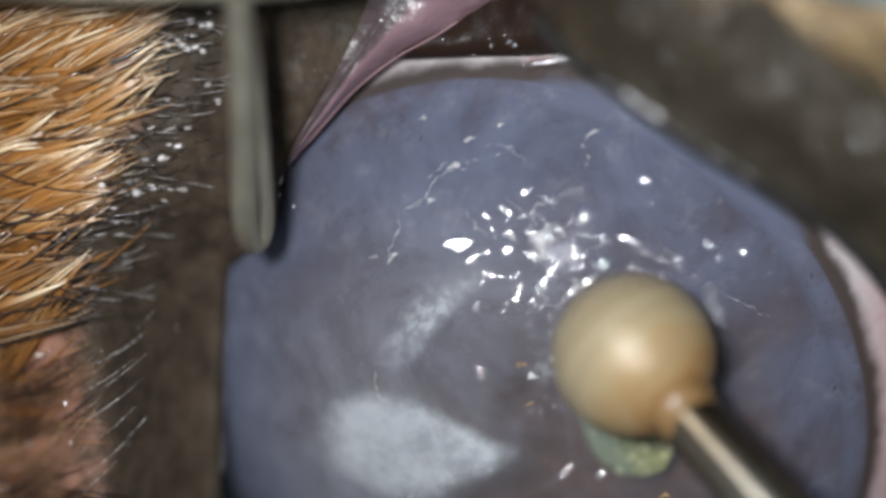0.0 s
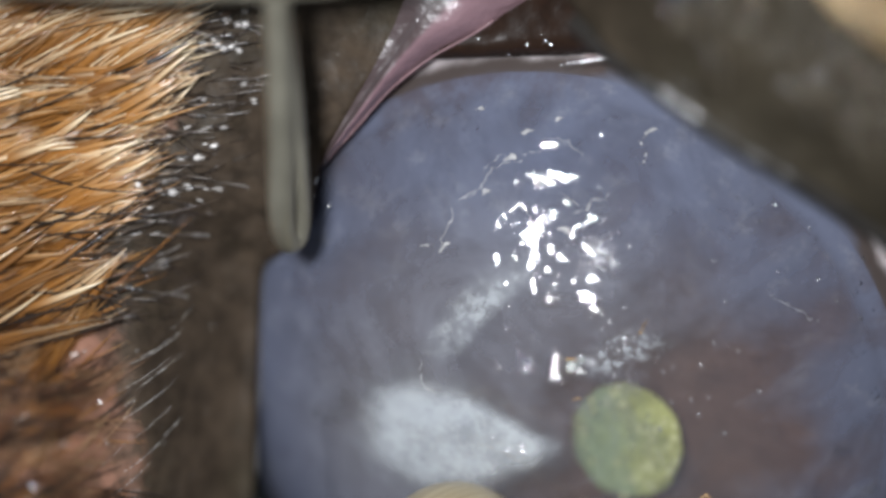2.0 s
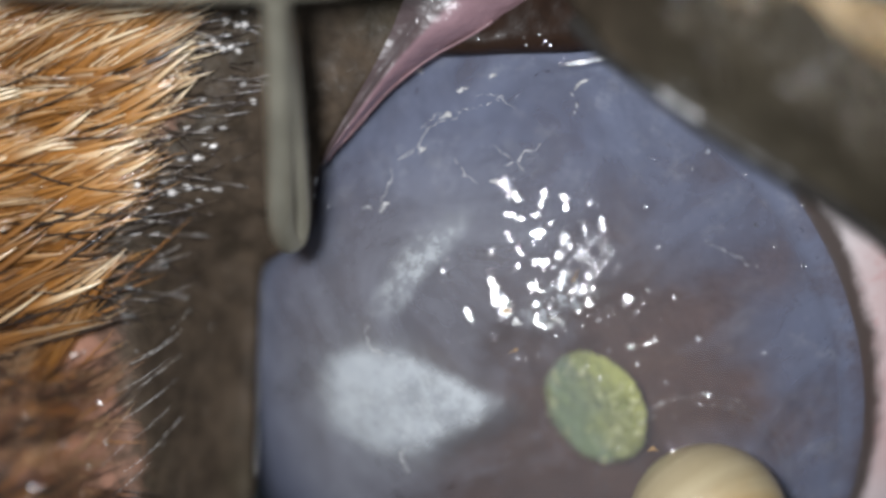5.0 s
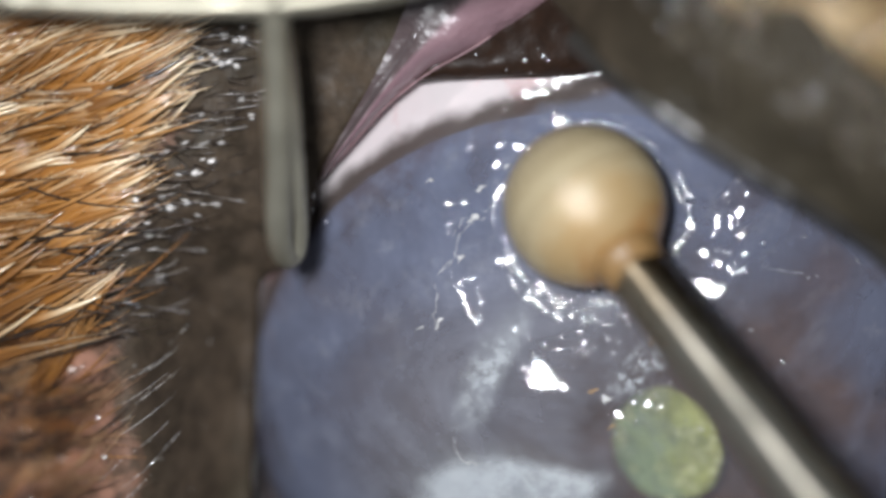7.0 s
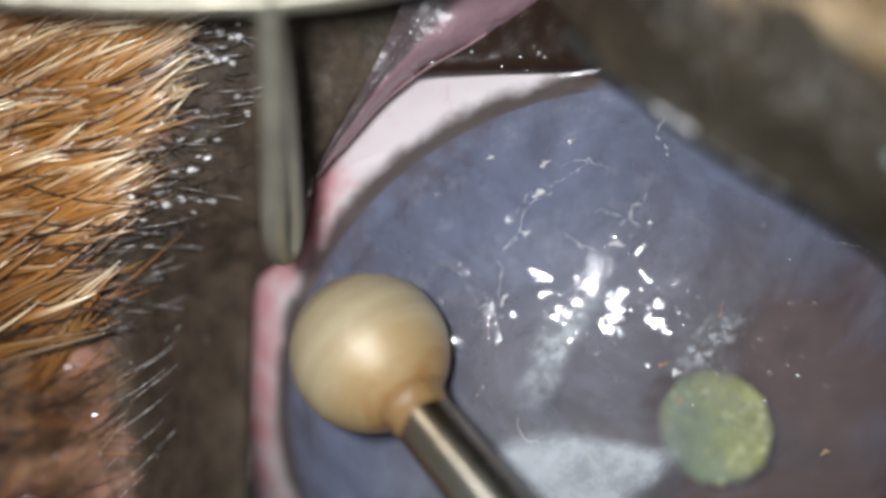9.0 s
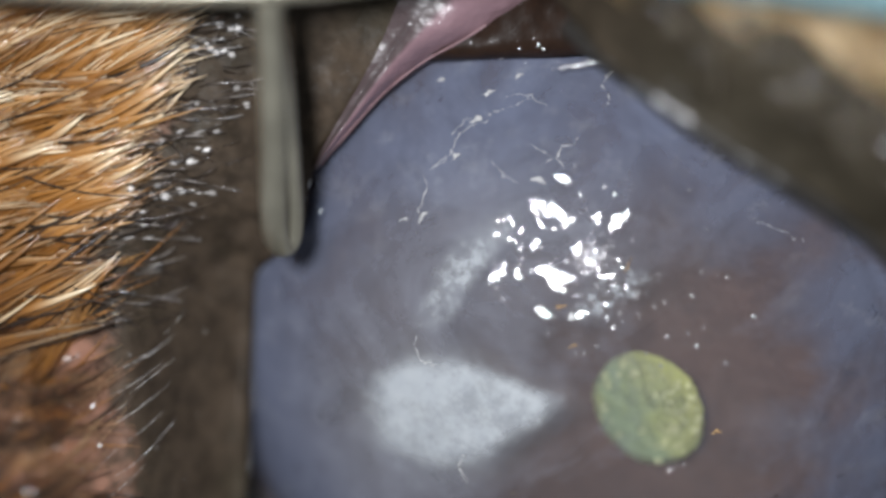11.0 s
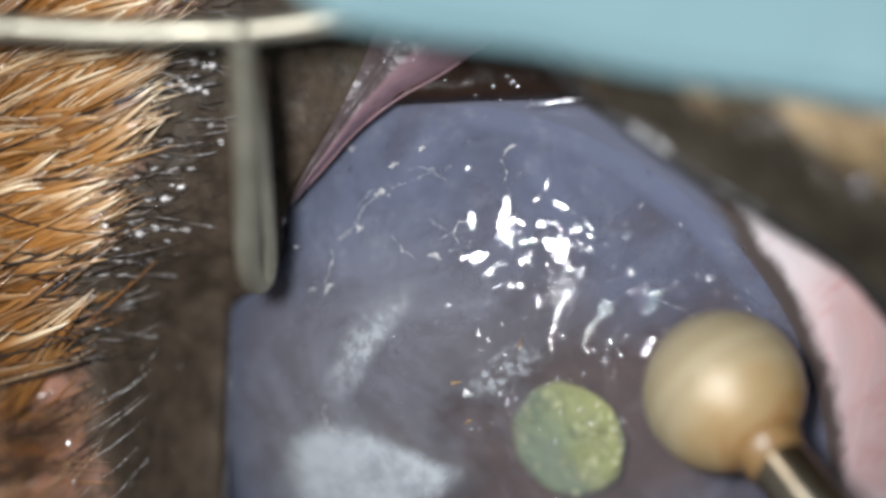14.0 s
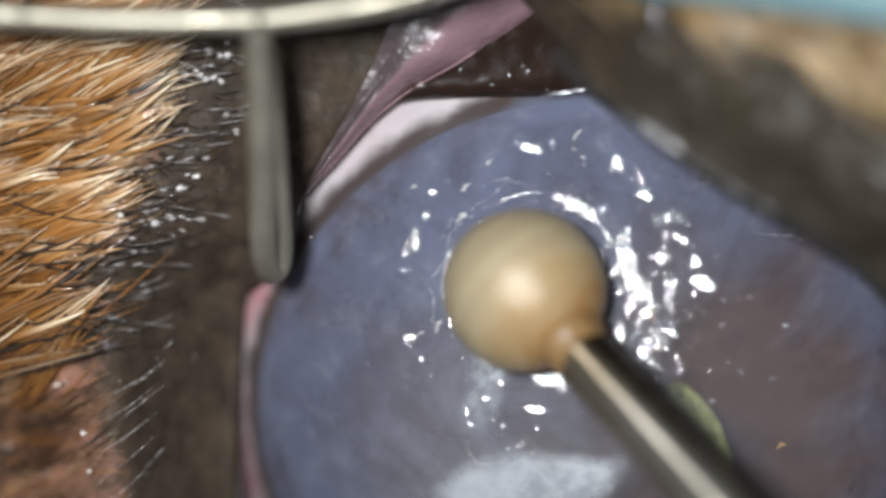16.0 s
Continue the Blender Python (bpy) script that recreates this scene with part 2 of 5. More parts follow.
def ball_material():
    g = Graph("diamond_coat")
    s = g.node("SeparateXYZ", (0, g.obj))
    z = g.calc("MULTIPLY", s.outputs[2], 1000.0)
    ring_vec = g.node("CombineXYZ", (2, s.outputs[2])).outputs[0]
    ring_n = g.noise(5600, 6, 0.8, ring_vec)
    grit = g.noise(9000, 3, 0.7)
    col = g.mix(g.ramp(ring_n, 0.34, 0.66), (0.31, 0.245, 0.135), (0.61, 0.51, 0.325))
    col = g.mix(g.calc("MULTIPLY", grit, 0.3), col, (0.36, 0.27, 0.15))
    worn = g.calc("ADD", z, g.calc("MULTIPLY", g.noise(750, 5, 0.65, g.stretch(1, 1, 2.5)), 2.4))
    col = g.mix(g.ramp(worn, 1.3, 2.6, 0, 0.75), col, (0.4, 0.25, 0.095))
    col = g.mix(g.ramp(worn, 2.5, 3.1, 0, 0.85), col, (0.34, 0.15, 0.035))
    b = g.bump(g.calc("ADD", g.calc("MULTIPLY", ring_n, 0.6), grit), 2.6e-5)
    return g.done(g.principled(col, 0.48, 0.12, b, 0.5, 0.75, 0.2, b))


def shaft_material():
    g = Graph("burr_steel")
    s = g.node("SeparateXYZ", (0, g.obj))
    z = g.calc("MULTIPLY", s.outputs[2], 1000.0)
    n = g.noise(2600, 5, 0.7, g.stretch(1, 1, 0.2))
    col = g.mix(n, (0.5, 0.45, 0.35), (0.74, 0.69, 0.58))
    gilt = g.ramp(g.calc("ADD", z, g.calc("MULTIPLY", g.noise(700, 5, 0.7), 8.0)), 11.0, 4.0)
    col = g.mix(g.calc("MULTIPLY", gilt, 0.8), col, (0.42, 0.29, 0.15))
    col = g.mix(g.ramp(g.noise(900, 5, 0.7, g.stretch(1, 1, 0.35)), 0.5, 0.68, 0, 0.55), col, (0.2, 0.14, 0.08))
    sh = g.principled(col, g.ramp(n, 0.3, 0.7, 0.25, 0.36), 1.0, g.bump(n, 4e-6))
    sh.node.inputs["Anisotropic"].default_value = 0.9
    sh.node.inputs["Anisotropic Rotation"].default_value = 0.25
    tangent = g.node("Tangent")
    tangent.direction_type, tangent.axis = "RADIAL", "Z"
    g.put(sh.node.inputs["Tangent"], tangent.outputs[0])
    return g.done(sh)


def cloth_material():
    g = Graph("drape_cloth")
    a = g.node("TexWave", ("Vector", g.stretch(1, 1, 1)), ("Scale", 1100.0), ("Distortion", 1.5))
    col = g.mix(g.noise(120, 4), (0.14, 0.245, 0.265), (0.22, 0.335, 0.35))
    col = g.mix(g.calc("MULTIPLY", g.ramp(g.noise(170, 4), 0.45, 0.7), 0.45), col, (0.3, 0.4, 0.4))
    return g.done(g.principled(col, 0.75, 0, g.bump(a.outputs[1], 4e-5, 0.5), 0.25))


def thread_material():
    g = Graph("loose_epithelium")
    col = g.mix(g.noise(4000), (0.5, 0.5, 0.5), (0.8, 0.79, 0.76))
    body = g.principled(col, 0.3, 0, g.bump(g.noise(5000), 3e-5), 0.6, 0.6, 0.08)
    return g.done(g.blend(0.78, g.node("BsdfTransparent").outputs[0], body))


def bead_material():
    """Drops with a dull skin, seen a little out of focus."""
    g = Graph("beads")
    h = g.bump(g.noise(4000, 2), 4e-5)
    gloss = g.node("BsdfGlossy", (0, (1, 0.97, 0.94)), ("Roughness", 0.4), ("Normal", h)).outputs[0]
    return g.done(g.blend(g.ramp(g.noise(900, 2), 0.35, 0.65, 0.006, 0.05), g.node("BsdfTransparent").outputs[0], gloss))


def drop_material():
    g = Graph("moisture")
    h = g.bump(g.noise(5000, 2), 3e-5)
    gloss = g.node("BsdfGlossy", (0, (1, 1, 1)), ("Roughness", 0.22), ("Normal", h)).outputs[0]
    return g.done(g.blend(0.06, g.node("BsdfTransparent").outputs[0], gloss))


def glint_material():
    """Drops whose clean skin mirrors the lamp."""
    g = Graph("bright_drops")
    h = g.bump(g.noise(5000, 2), 3e-5)
    gloss = g.node("BsdfGlossy", (0, (1, 1, 1)), ("Roughness", 0.2), ("Normal", h)).outputs[0]
    return g.done(g.blend(0.2, g.node("BsdfTransparent").outputs[0], gloss))


def plain(name, a, b, rough=0.7, scale=3.0):
    g = Graph(name)
    return g.done(g.principled(g.mix(g.noise(scale, 5), a, b), rough, 0, g.bump(g.noise(scale * 40), 0.001, 0.2)))


# ---- mesh helpers ----
def part(name, bm, material, parent=None, label="", smooth=True):
    """Links a bmesh as one mesh object under a thing or a part."""
    me = bpy.data.meshes.new(name)
    bm.to_mesh(me)
    bm.free()
    me.materials.append(material)
    if smooth:
        me.shade_smooth()
    ob = new(name, me)
    ob.parent = parent
    return tagged(ob, label)


def loft(rows, closed=False, bm=None, caps=False):
    bm = bm or bmesh.new()
    vs = [[bm.verts.new(p) for p in r] for r in rows]
    n = len(vs[0])
    for a, b in zip(vs, vs[1:]):
        for i in range(n if closed else n - 1):
            j = (i + 1) % n
            bm.faces.new((a[i], a[j], b[j], b[i]))
    if caps:
        bm.faces.new(vs[0][::-1]), bm.faces.new(vs[-1])
    return bm


def spline(pts, n, closed=False):
    pts = [Vector(p) for p in pts]
    m, out = len(pts), []
    segs = m if closed else m - 1
    for k in range(n):
        u = k * segs / (n if closed else n - 1)
        i = min(int(u), segs - 1)
        f = u - i
        a, b, c, d = (pts[q % m] if closed else pts[max(0, min(m - 1, q))] for q in (i - 1, i, i + 1, i + 2))
        out.append(0.5 * (2 * b + (c - a) * f + (2 * a - 5 * b + 4 * c - d) * f * f + (3 * b - a - 3 * c + d) * f ** 3))
    return out


def tube(path, radius, sides=12, bm=None):
    rows, u = [], None
    for i, p in enumerate(path):
        d = (path[min(i + 1, len(path) - 1)] - path[max(i - 1, 0)]).normalized()
        u = d.orthogonal().normalized() if u is None else (u - d * u.dot(d)).normalized()
        v = d.cross(u)
        r = radius(i / (len(path) - 1)) if callable(radius) else radius
        rows.append([p + (u * math.cos(a) + v * math.sin(a)) * r for a in [2 * math.pi * k / sides for k in range(sides)]])
    return loft(rows, True, bm, True)


@functools.lru_cache(None)
def ico(level):
    """The places and faces of a unit ball."""
    bm = bmesh.new()
    bmesh.ops.create_icosphere(bm, subdivisions=level, radius=1)
    bm.verts.index_update()
    out = [v.co.copy() for v in bm.verts], [[v.index for v in f.verts] for f in bm.faces]
    bm.free()
    return out


def balls(name, poses, level, material, parent, label):
    """Many small balls, each at a pose of its own, as one mesh."""
    pts, tris = ico(level)
    verts, faces = [], []
    for m in poses:
        n = len(verts)
        verts += [tuple(m @ p) for p in pts]
        faces += [[n + i for i in f] for f in tris]
    me = bpy.data.meshes.new(name)
    me.from_pydata(verts, [], faces)
    me.materials.append(material)
    me.shade_smooth()
    ob = new(name, me)
    ob.parent = parent
    return tagged(ob, label, kind="stuff")


def step(a, b, x):
    """A smooth step from 0 at a to 1 at b."""
    x = max(0.0, min(1.0, (x - a) / (b - a)))
    return x * x * (3 - 2 * x)


# ---- the eye ----
SE = S * (1 - 0.004 / H)
EYE = P(1134, 487, 4.0)
EYE.z = -0.0065
R_GLOBE, R_LIMB, H_LIMB, H_APEX = 846 * SE, 640 * SE, 553 * SE, 862 * SE
SAG = H_APEX - H_LIMB
R_CORN = (R_LIMB ** 2 + SAG ** 2) / (2 * SAG)
C_Z = H_APEX - R_CORN
Z_LIMB, R_MM = H_LIMB * 1000, R_LIMB * 1000

# the eye's turn as a rotation vector in degrees: t, x, y, z
TURN = [(0, 28.1, -13.8, -7.4), (0.2, 25.9, -12.8, -8.6), (0.5, 27.4, -12.2, -9.4), (1, 26.8, -8.3, -11.2), (2, 27.5, -12.4, -10.3), (2.5,
        27.5, -14.9, -8.2), (3, 27, -18.2, -8.2), (3.2, 15.4, -10.5, -8.6), (3.3, 20, -15.3, -8.6), (3.5, 22.7, -14.6, -8.8), (4, 26.6, -20.7,
        -9.9), (4.5, 27.4, -20.7, -11.1), (4.7, 21.8, -20.9, -9.3), (5.7, 24, -17, -2), (6.8, 25.7, -12.5, 5.6), (7, 28.8, -9, 7.9), (7.5, 27.6,
        -3.6, 9), (8, 25.7, -1.8, 10.3), (8.5, 24.6, -2, 9.4), (9, 26.5, -0.2, 6.5), (9.5, 23.6, -7.8, 2.6), (9.7, 20.9, -11.6, 1.5), (10.7, 20.5,
        -12.4, -1.2), (11.8, 20.4, -12.9, -3.9), (12, 23.1, -11.2, -4.4), (12.5, 23, -7.1, -2.6), (13, 23.9, -19.1, -7.2), (13.5, 21.3, -21.1,
        -5.2), (13.7, 17.9, -24.6, -1.9), (14, 25.4, -22, -0.5), (14.2, 26.5, -22.3, 0.8), (14.5, 26, -24.6, 5.3), (14.8, 26, -21.3, 12.2), (15, 27, -18.8, 14.8), (15.5,
        26.8, -11, 17.7), (15.7, 25.4, -11.3, 15.9), (16, 25, -5.8, 14)]


R_PUPIL, Z_PUPIL = 110 * SE, 636 * SE

# the pupil's image behind the cornea, shifted and tilted as the cornea is pressed: t, x, y, yaw, roll
PUPIL = [(0, 1112, 742, -30, 0), (0.5, 1066, 768, -30, 5), (1, 1139, 779, -42, 10), (2, 1108, 783, -20, 10), (2.5, 1130, 788, -20, 10), (3, 1085, 772, -40, 10), (3.5, 1105, 708, -46, 12),
         (3.7, 1082, 734, -42, 12), (3.9, 1110, 752, -40, 10), (4, 1160, 765, -40, 8), (4.2, 1046, 764, -44, 5), (4.5, 1010, 783, -54, 3), (4.7, 1033, 723, -42, 15), (5.7, 1090, 750, -30, 15),
         (6.8, 1165, 783, -20, 15), (7, 1180, 790, -20, 15), (7.5, 1240, 775, -14, 15), (8, 1270, 745, -22, 20), (8.5, 1275, 742, -20, 20), (9, 1265, 760, -16, 20), (9.5, 1208, 724, -28, 25),
         (10.7, 1150, 724, -28, 22), (11.8, 1116, 726, -30, 22), (12, 1126, 741, -32, 22), (12.5, 1165, 747, -25, 22), (13, 1000, 768, -36, 20), (13.5, 987, 758, -38, 22),
         (13.7, 970, 738, -38, 20), (14, 1005, 780, -22, 20), (14.5, 1044, 770, -8, 15), (15, 1094, 785, -15, 10), (15.5, 1176, 816, -45, 10), (16, 1222, 780, -60, 10)]


def turn_at(t):
    v = Vector([radians(float(np.interp(t, [r[0] for r in TURN], [r[k] for r in TURN]))) for k in (1, 2, 3)])
    return Matrix.Rotation(v.length, 3, v.normalized())


def on_eye(px, py, t, lift=0.0):
    """The eye's own place for a mark that lies at the plan's (px, py) while the eye is turned as at t."""
    x, y = (px - 1134) * SE, (487 - py) * SE
    p = turn_at(t).transposed() @ Vector((x, y, math.sqrt(max(1e-9, R_GLOBE ** 2 - x * x - y * y))))
    return drop(p, lift)


def drop(p, lift=0.0):
    """Moves a place along its ray from the eye's centre onto the cornea, lifted by so many millimetres."""
    d = p.normalized()
    b = d.z * C_Z
    return d * (b + math.sqrt(b * b - C_Z ** 2 + R_CORN ** 2) + lift * 1e-3)


def ring(r, z, n=128):
    return [Vector((r * math.cos(2 * math.pi * k / n), r * math.sin(2 * math.pi * k / n), z)) for k in range(n)]


def patch(name, outline, t, material, parent, label, lift):
    """A thin clouded patch in the cornea, inside an outline of the plan as the eye is turned at t."""
    pts = spline([Vector((x, y, 0)) for x, y in outline], 72, True)
    c = sum(pts, Vector()) / len(pts)
    bm = bmesh.new()
    lay = bm.verts.layers.float.new("edge")
    rows = []
    for k in range(1, 13):
        u = k / 10
        rows.append([(c + (p - c) * u, u) for p in pts])
    hub = bm.verts.new(on_eye(c.x, c.y, t, lift))
    vs = []
    for r in rows:
        line = []
        for p, u in r:
            v = bm.verts.new(on_eye(p.x, p.y, t, lift))
            v[lay] = u
            line.append(v)
        vs.append(line)
    for i in range(72):
        bm.faces.new((hub, vs[0][(i + 1) % 72], vs[0][i]))
        for a, b in zip(vs, vs[1:]):
            bm.faces.new((a[i], a[(i + 1) % 72], b[(i + 1) % 72], b[i]))
    bmesh.ops.recalc_face_normals(bm, faces=bm.faces)
    return part(name, bm, material, parent, label)


def build_eye(dog):
    a0 = math.atan2(R_LIMB, H_LIMB)
    eye = part("eyeball", loft([ring(R_GLOBE * math.sin(a), R_GLOBE * math.cos(a)) for a in np.linspace(a0, 3.1, 60)], True), sclera_material(), dog,
               "wet white eyeball with reddened conjunctiva and brown limbus")
    eye.location = EYE
    b0 = math.asin(R_LIMB / R_CORN)
    part("cornea", loft([ring(R_CORN * math.sin(a), C_Z + R_CORN * math.cos(a)) for a in np.linspace(b0, 0.002, 60)], True), cornea_material(), eye,
         "hazy blue-grey wet cornea")
    pupil = Vector((141, -50, 574)) * SE
    rows = []
    for k in range(28):
        u = k / 27
        r = 0.0001 + (R_LIMB * 0.985 - 0.0001) * u
        rows.append([Vector((pupil.x * (1 - u) + r * math.cos(a), pupil.y * (1 - u) + r * math.sin(a), pupil.z + (H_LIMB * 0.985 - pupil.z) * u
                             - 0.0002 * math.sin(7 * a) * u * (1 - u))) for a in [2 * math.pi * i / 96 for i in range(96)]])
    part("iris", loft(rows, True), iris_material(), eye, "brown iris behind the haze")
    rows = []
    for u in np.linspace(0.001, 1.0, 26):
        line = []
        for a in [2 * math.pi * i / 110 for i in range(110)]:
            out = 1 + 0.05 * noise.noise(Vector((2 * math.cos(a), 2 * math.sin(a), 3))) + 0.022 * noise.noise(Vector((7 * math.cos(a), 7 * math.sin(a), 5)))
            x, y = u * 0.93 * out * math.cos(a), u * out * math.sin(a)
            q = Vector((x * 4.2, y * 2.4, 2))
            rough = 0.25 + 0.75 * step(-0.25, 0.35, x - 0.25 * y)
            ridge = rough * (0.00011 * noise.noise(q) + 0.00007 * noise.noise(q * 2.7) + 0.00003 * noise.noise(q * 6))
            line.append(Vector((x * R_PUPIL, y * R_PUPIL, (0.00012 * (1 - u * u) + ridge) * step(1.0, 0.9, u) - 0.0001 * step(0.9, 1, u))))
        rows.append(line)
    bm = loft(rows, True)
    rnd = random.Random(33)
    # per-vertex weight of the painted light, strongest on each bump's top
    lay = bm.verts.layers.float.new("knob_light")
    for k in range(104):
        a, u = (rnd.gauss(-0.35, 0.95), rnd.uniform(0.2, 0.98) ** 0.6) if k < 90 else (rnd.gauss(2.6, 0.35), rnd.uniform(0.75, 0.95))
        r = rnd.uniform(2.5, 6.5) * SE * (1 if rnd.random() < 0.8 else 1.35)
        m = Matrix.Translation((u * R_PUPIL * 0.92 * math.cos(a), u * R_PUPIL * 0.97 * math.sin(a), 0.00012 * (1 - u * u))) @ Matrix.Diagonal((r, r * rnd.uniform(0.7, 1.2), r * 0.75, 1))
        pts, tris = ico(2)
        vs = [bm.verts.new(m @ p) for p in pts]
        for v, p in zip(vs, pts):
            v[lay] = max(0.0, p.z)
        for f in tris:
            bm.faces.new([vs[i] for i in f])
    disc = part("pupil", bm, tapetum_material(), eye, "pebbled yellow-green pupil, its bumps painted lighter on top")
    disc.location = (pupil.x, pupil.y, Z_PUPIL)
    main = [(552, 706), (577, 646), (657, 626), (737, 646), (817, 686), (880, 728), (812, 780), (735, 822), (645, 818), (572, 776)]
    patch("corneal_scar", main, 13.5, scar_material("white_scar", 0.7, 0.36, 0.62, 800, 0.62, 0.72), eye, "dense white teardrop scar in the cornea", 0.02)
    mid = Vector((700, 722))
    halo = [tuple(mid + Vector(((x - mid.x) * 1.3, (y - mid.y) * 1.55))) for x, y in main]
    patch("corneal_scar", halo, 13.5, scar_material("scar_halo", 0.26, 0.3, 0.65, 600, 0.6, 0.25), eye, "faint bluish haze round the dense scar", 0.01)
    streak = [(628, 586), (668, 492), (728, 416), (812, 372), (842, 384), (802, 452), (742, 522), (690, 592)]
    patch("corneal_scar", streak, 13.5, scar_material("crystal_scar", 0.62, 0.42, 0.62, 3000, 0.35, 0.2), eye, "faint crystalline streak in the cornea", 0.015)
    speck = [(890, 560), (930, 520), (985, 495), (1045, 500), (1055, 535), (1000, 570), (950, 600), (905, 590)]
    patch("corneal_scar", speck, 13.5, scar_material("crystal_flecks", 0.62, 0.47, 0.62, 4200, 0.05, 0.25), eye, "grey crystalline flecks in the cornea", 0.015)
    threads = (
        (12.5, [(1015, 238), (985, 250), (950, 262)], 5), (12.5, [(885, 325), (868, 345), (845, 360)], 4), (12.5, [(955, 340), (975, 372), (1010, 388)], 3),
        (14.5, [(772, 405), (800, 380), (835, 350)], 5), (14.5, [(868, 248), (882, 275), (870, 290)], 6), (8.0, [(885, 385), (892, 362), (912, 345)], 4),
        (8.0, [(960, 300), (985, 286), (1015, 292), (1035, 308)], 4), (8.0, [(900, 735), (915, 770), (945, 785), (972, 780)], 5),
        (2.0, [(800, 386), (795, 425), (780, 470)], 4), (2.0, [(805, 386), (850, 360), (870, 330), (925, 312)], 4),
        (2.0, [(980, 372), (1010, 385), (1060, 430)], 3), (2.0, [(1345, 540), (1400, 575), (1440, 600)], 3), (13.0, [(730, 815), (724, 850), (735, 885)], 8))
    mt = thread_material()
    for t, pts, w in threads:
        path = spline([Vector((x, y, 0)) for x, y in pts], 12 * len(pts))
        path = [on_eye(p.x + 9 * noise.noise(p * 0.045) + 4 * noise.noise(p * 0.13), p.y + 9 * noise.noise(p * 0.045 + Vector((9, 2, 0))) + 4 * noise.noise(p * 0.13 + Vector((3, 7, 0))), t, 0.03) for p in path]
        part("epithelium_shred", tube(path, lambda u: max(0.03, 0.6 * math.sin(math.pi * min(1, max(0, u))) + 1.3 * noise.noise(Vector((u * 3.3 * len(pts), w, t)))) * w * 0.27 * SE, 6), mt, eye)
    rnd = random.Random(21)
    tan = tissue_material("tan_crumb", (0.3, 0.18, 0.08), (0.5, 0.34, 0.18), 0.4, 6e-5, 0.3, 3000)
    crumbs = ((13.5, 882), (13.5, 899), (13.5, 1140), (2.0, 1125), (2.0, 1130))
    for t, x, y, size in ((12.5, 925, 272, 22), (12.5, 800, 446, 12), (12.5, 835, 440, 14), (12.0, 850, 325, 15), 
                          (14.5, 880, 232, 20), (14.5, 772, 430, 20), (8.0, 970, 255, 14), 
                          (2.0, 930, 262, 16), (2.0, 1130, 600, 12), (13.0, 930, 620, 22), (13.5, 1140, 800, 14), (1.0, 905, 215, 16), (13.5, 882, 561, 13), (13.5, 899, 630, 11), (2.0, 1125, 612, 10)):
        n = rnd.randint(10, 15)
        rim, spin, lean, thin = [], rnd.uniform(0, 6), rnd.uniform(-0.4, 1.2), rnd.uniform(0.25, 0.5)
        for k in range(n):
            a = spin + 2 * math.pi * k / n
            r = size * (0.6 + 0.9 * noise.noise(Vector((math.cos(a) * 1.6 + x, math.sin(a) * 1.6 + y, 0))) + rnd.uniform(-0.15, 0.15))
            u, v = r * math.cos(a), thin * r * math.sin(a) + 0.25 * size * math.cos(a) ** 2
            rim.append((x + u * math.cos(lean) + v * math.sin(lean), y - u * math.sin(lean) + v * math.cos(lean), rnd.uniform(0.01, 0.1)))
        bm = bmesh.new()
        hub = bm.verts.new(on_eye(x, y, t, 0.09))
        under = bm.verts.new(on_eye(x, y, t, 0.0))
        vs = [bm.verts.new(on_eye(a, b, t, c)) for a, b, c in rim]
        for k in range(n):
            bm.faces.new((hub, vs[k], vs[(k + 1) % n]))
            bm.faces.new((under, vs[(k + 1) % n], vs[k]))
        bmesh.ops.recalc_face_normals(bm, faces=bm.faces)
        part("epithelium_shred", bm, tan if (t, x) in crumbs else mt, eye, "small tan crumb of tissue" if (t, x) in crumbs else "", False)
    # fine drops standing on the cornea
    poses = []
    for k in range(48):
        x, y = (rnd.gauss(1000, 75), rnd.gauss(550, 70)) if k < 26 else (rnd.uniform(620, 1420), rnd.uniform(260, 700))
        r = rnd.uniform(3.0, 5.6) * SE * (1.2 if rnd.random() < 0.12 else 1)
        p = on_eye(x, y, 13.5, 0.02)
        poses.append(Matrix.Translation(p) @ p.to_track_quat("Z", "Y").to_matrix().to_4x4() @ Matrix.Diagonal((r, r * rnd.uniform(0.6, 1.0), 0.25 * r, 1)))
    balls("moisture", poses, 2, glint_material(), eye, "fine bright drops on the cornea")
    return eye


# ---- lids and skin ----
OPEN = [(430, 1500, 0), (440, 1200, -0.6), (447, 900, -0.2), (453, 700, 0.15), (458, 590, 0.4), (463, 505, 0.8), (500, 470, 1.4), (545, 420, 2.1),
        (556, 350, 2.4), (580, 285, 2.7), (640, 195, 3.1), (700, 105, 3.4), (745, 30, 3.7), (800, -60, 3.9), (870, -100, 4), (930, -50, 5.5),
        (1000, 30, 7.2), (1074, 122, 8.8), (1176, 198, 9.8), (1290, 275, 10.2), (1420, 352, 10), (1560, 448, 9), (1700, 625, 7), (1780, 850, 5),
        (1760, 1150, 0), (1600, 1450, -2), (1300, 1650, -3), (900, 1700, -3), (600, 1640, -3)]
MID = Vector((1000, 750, 0))


def skin_rise(d, right):
    """Height over the lid's margin at d units outwards."""
    left_z = -0.12 * step(20, 200, d) - 0.6 * step(150, 600, d) - 9 * step(600, 2600, d) - 22 * step(2200, 5200, d)
    right_z = 1.3 * step(0, 160, d) + 0.5 * step(160, 420, d) - 3 * step(500, 1300, d) - 30 * step(1200, 5200, d)
    return left_z + (right_z - left_z) * right


def margin(z, d, right):
    """The lid margin's own height, which dies away towards the cheek."""
    return z + (3.7 - z) * 0.85 * step(5, 260, d) * (1 - right)


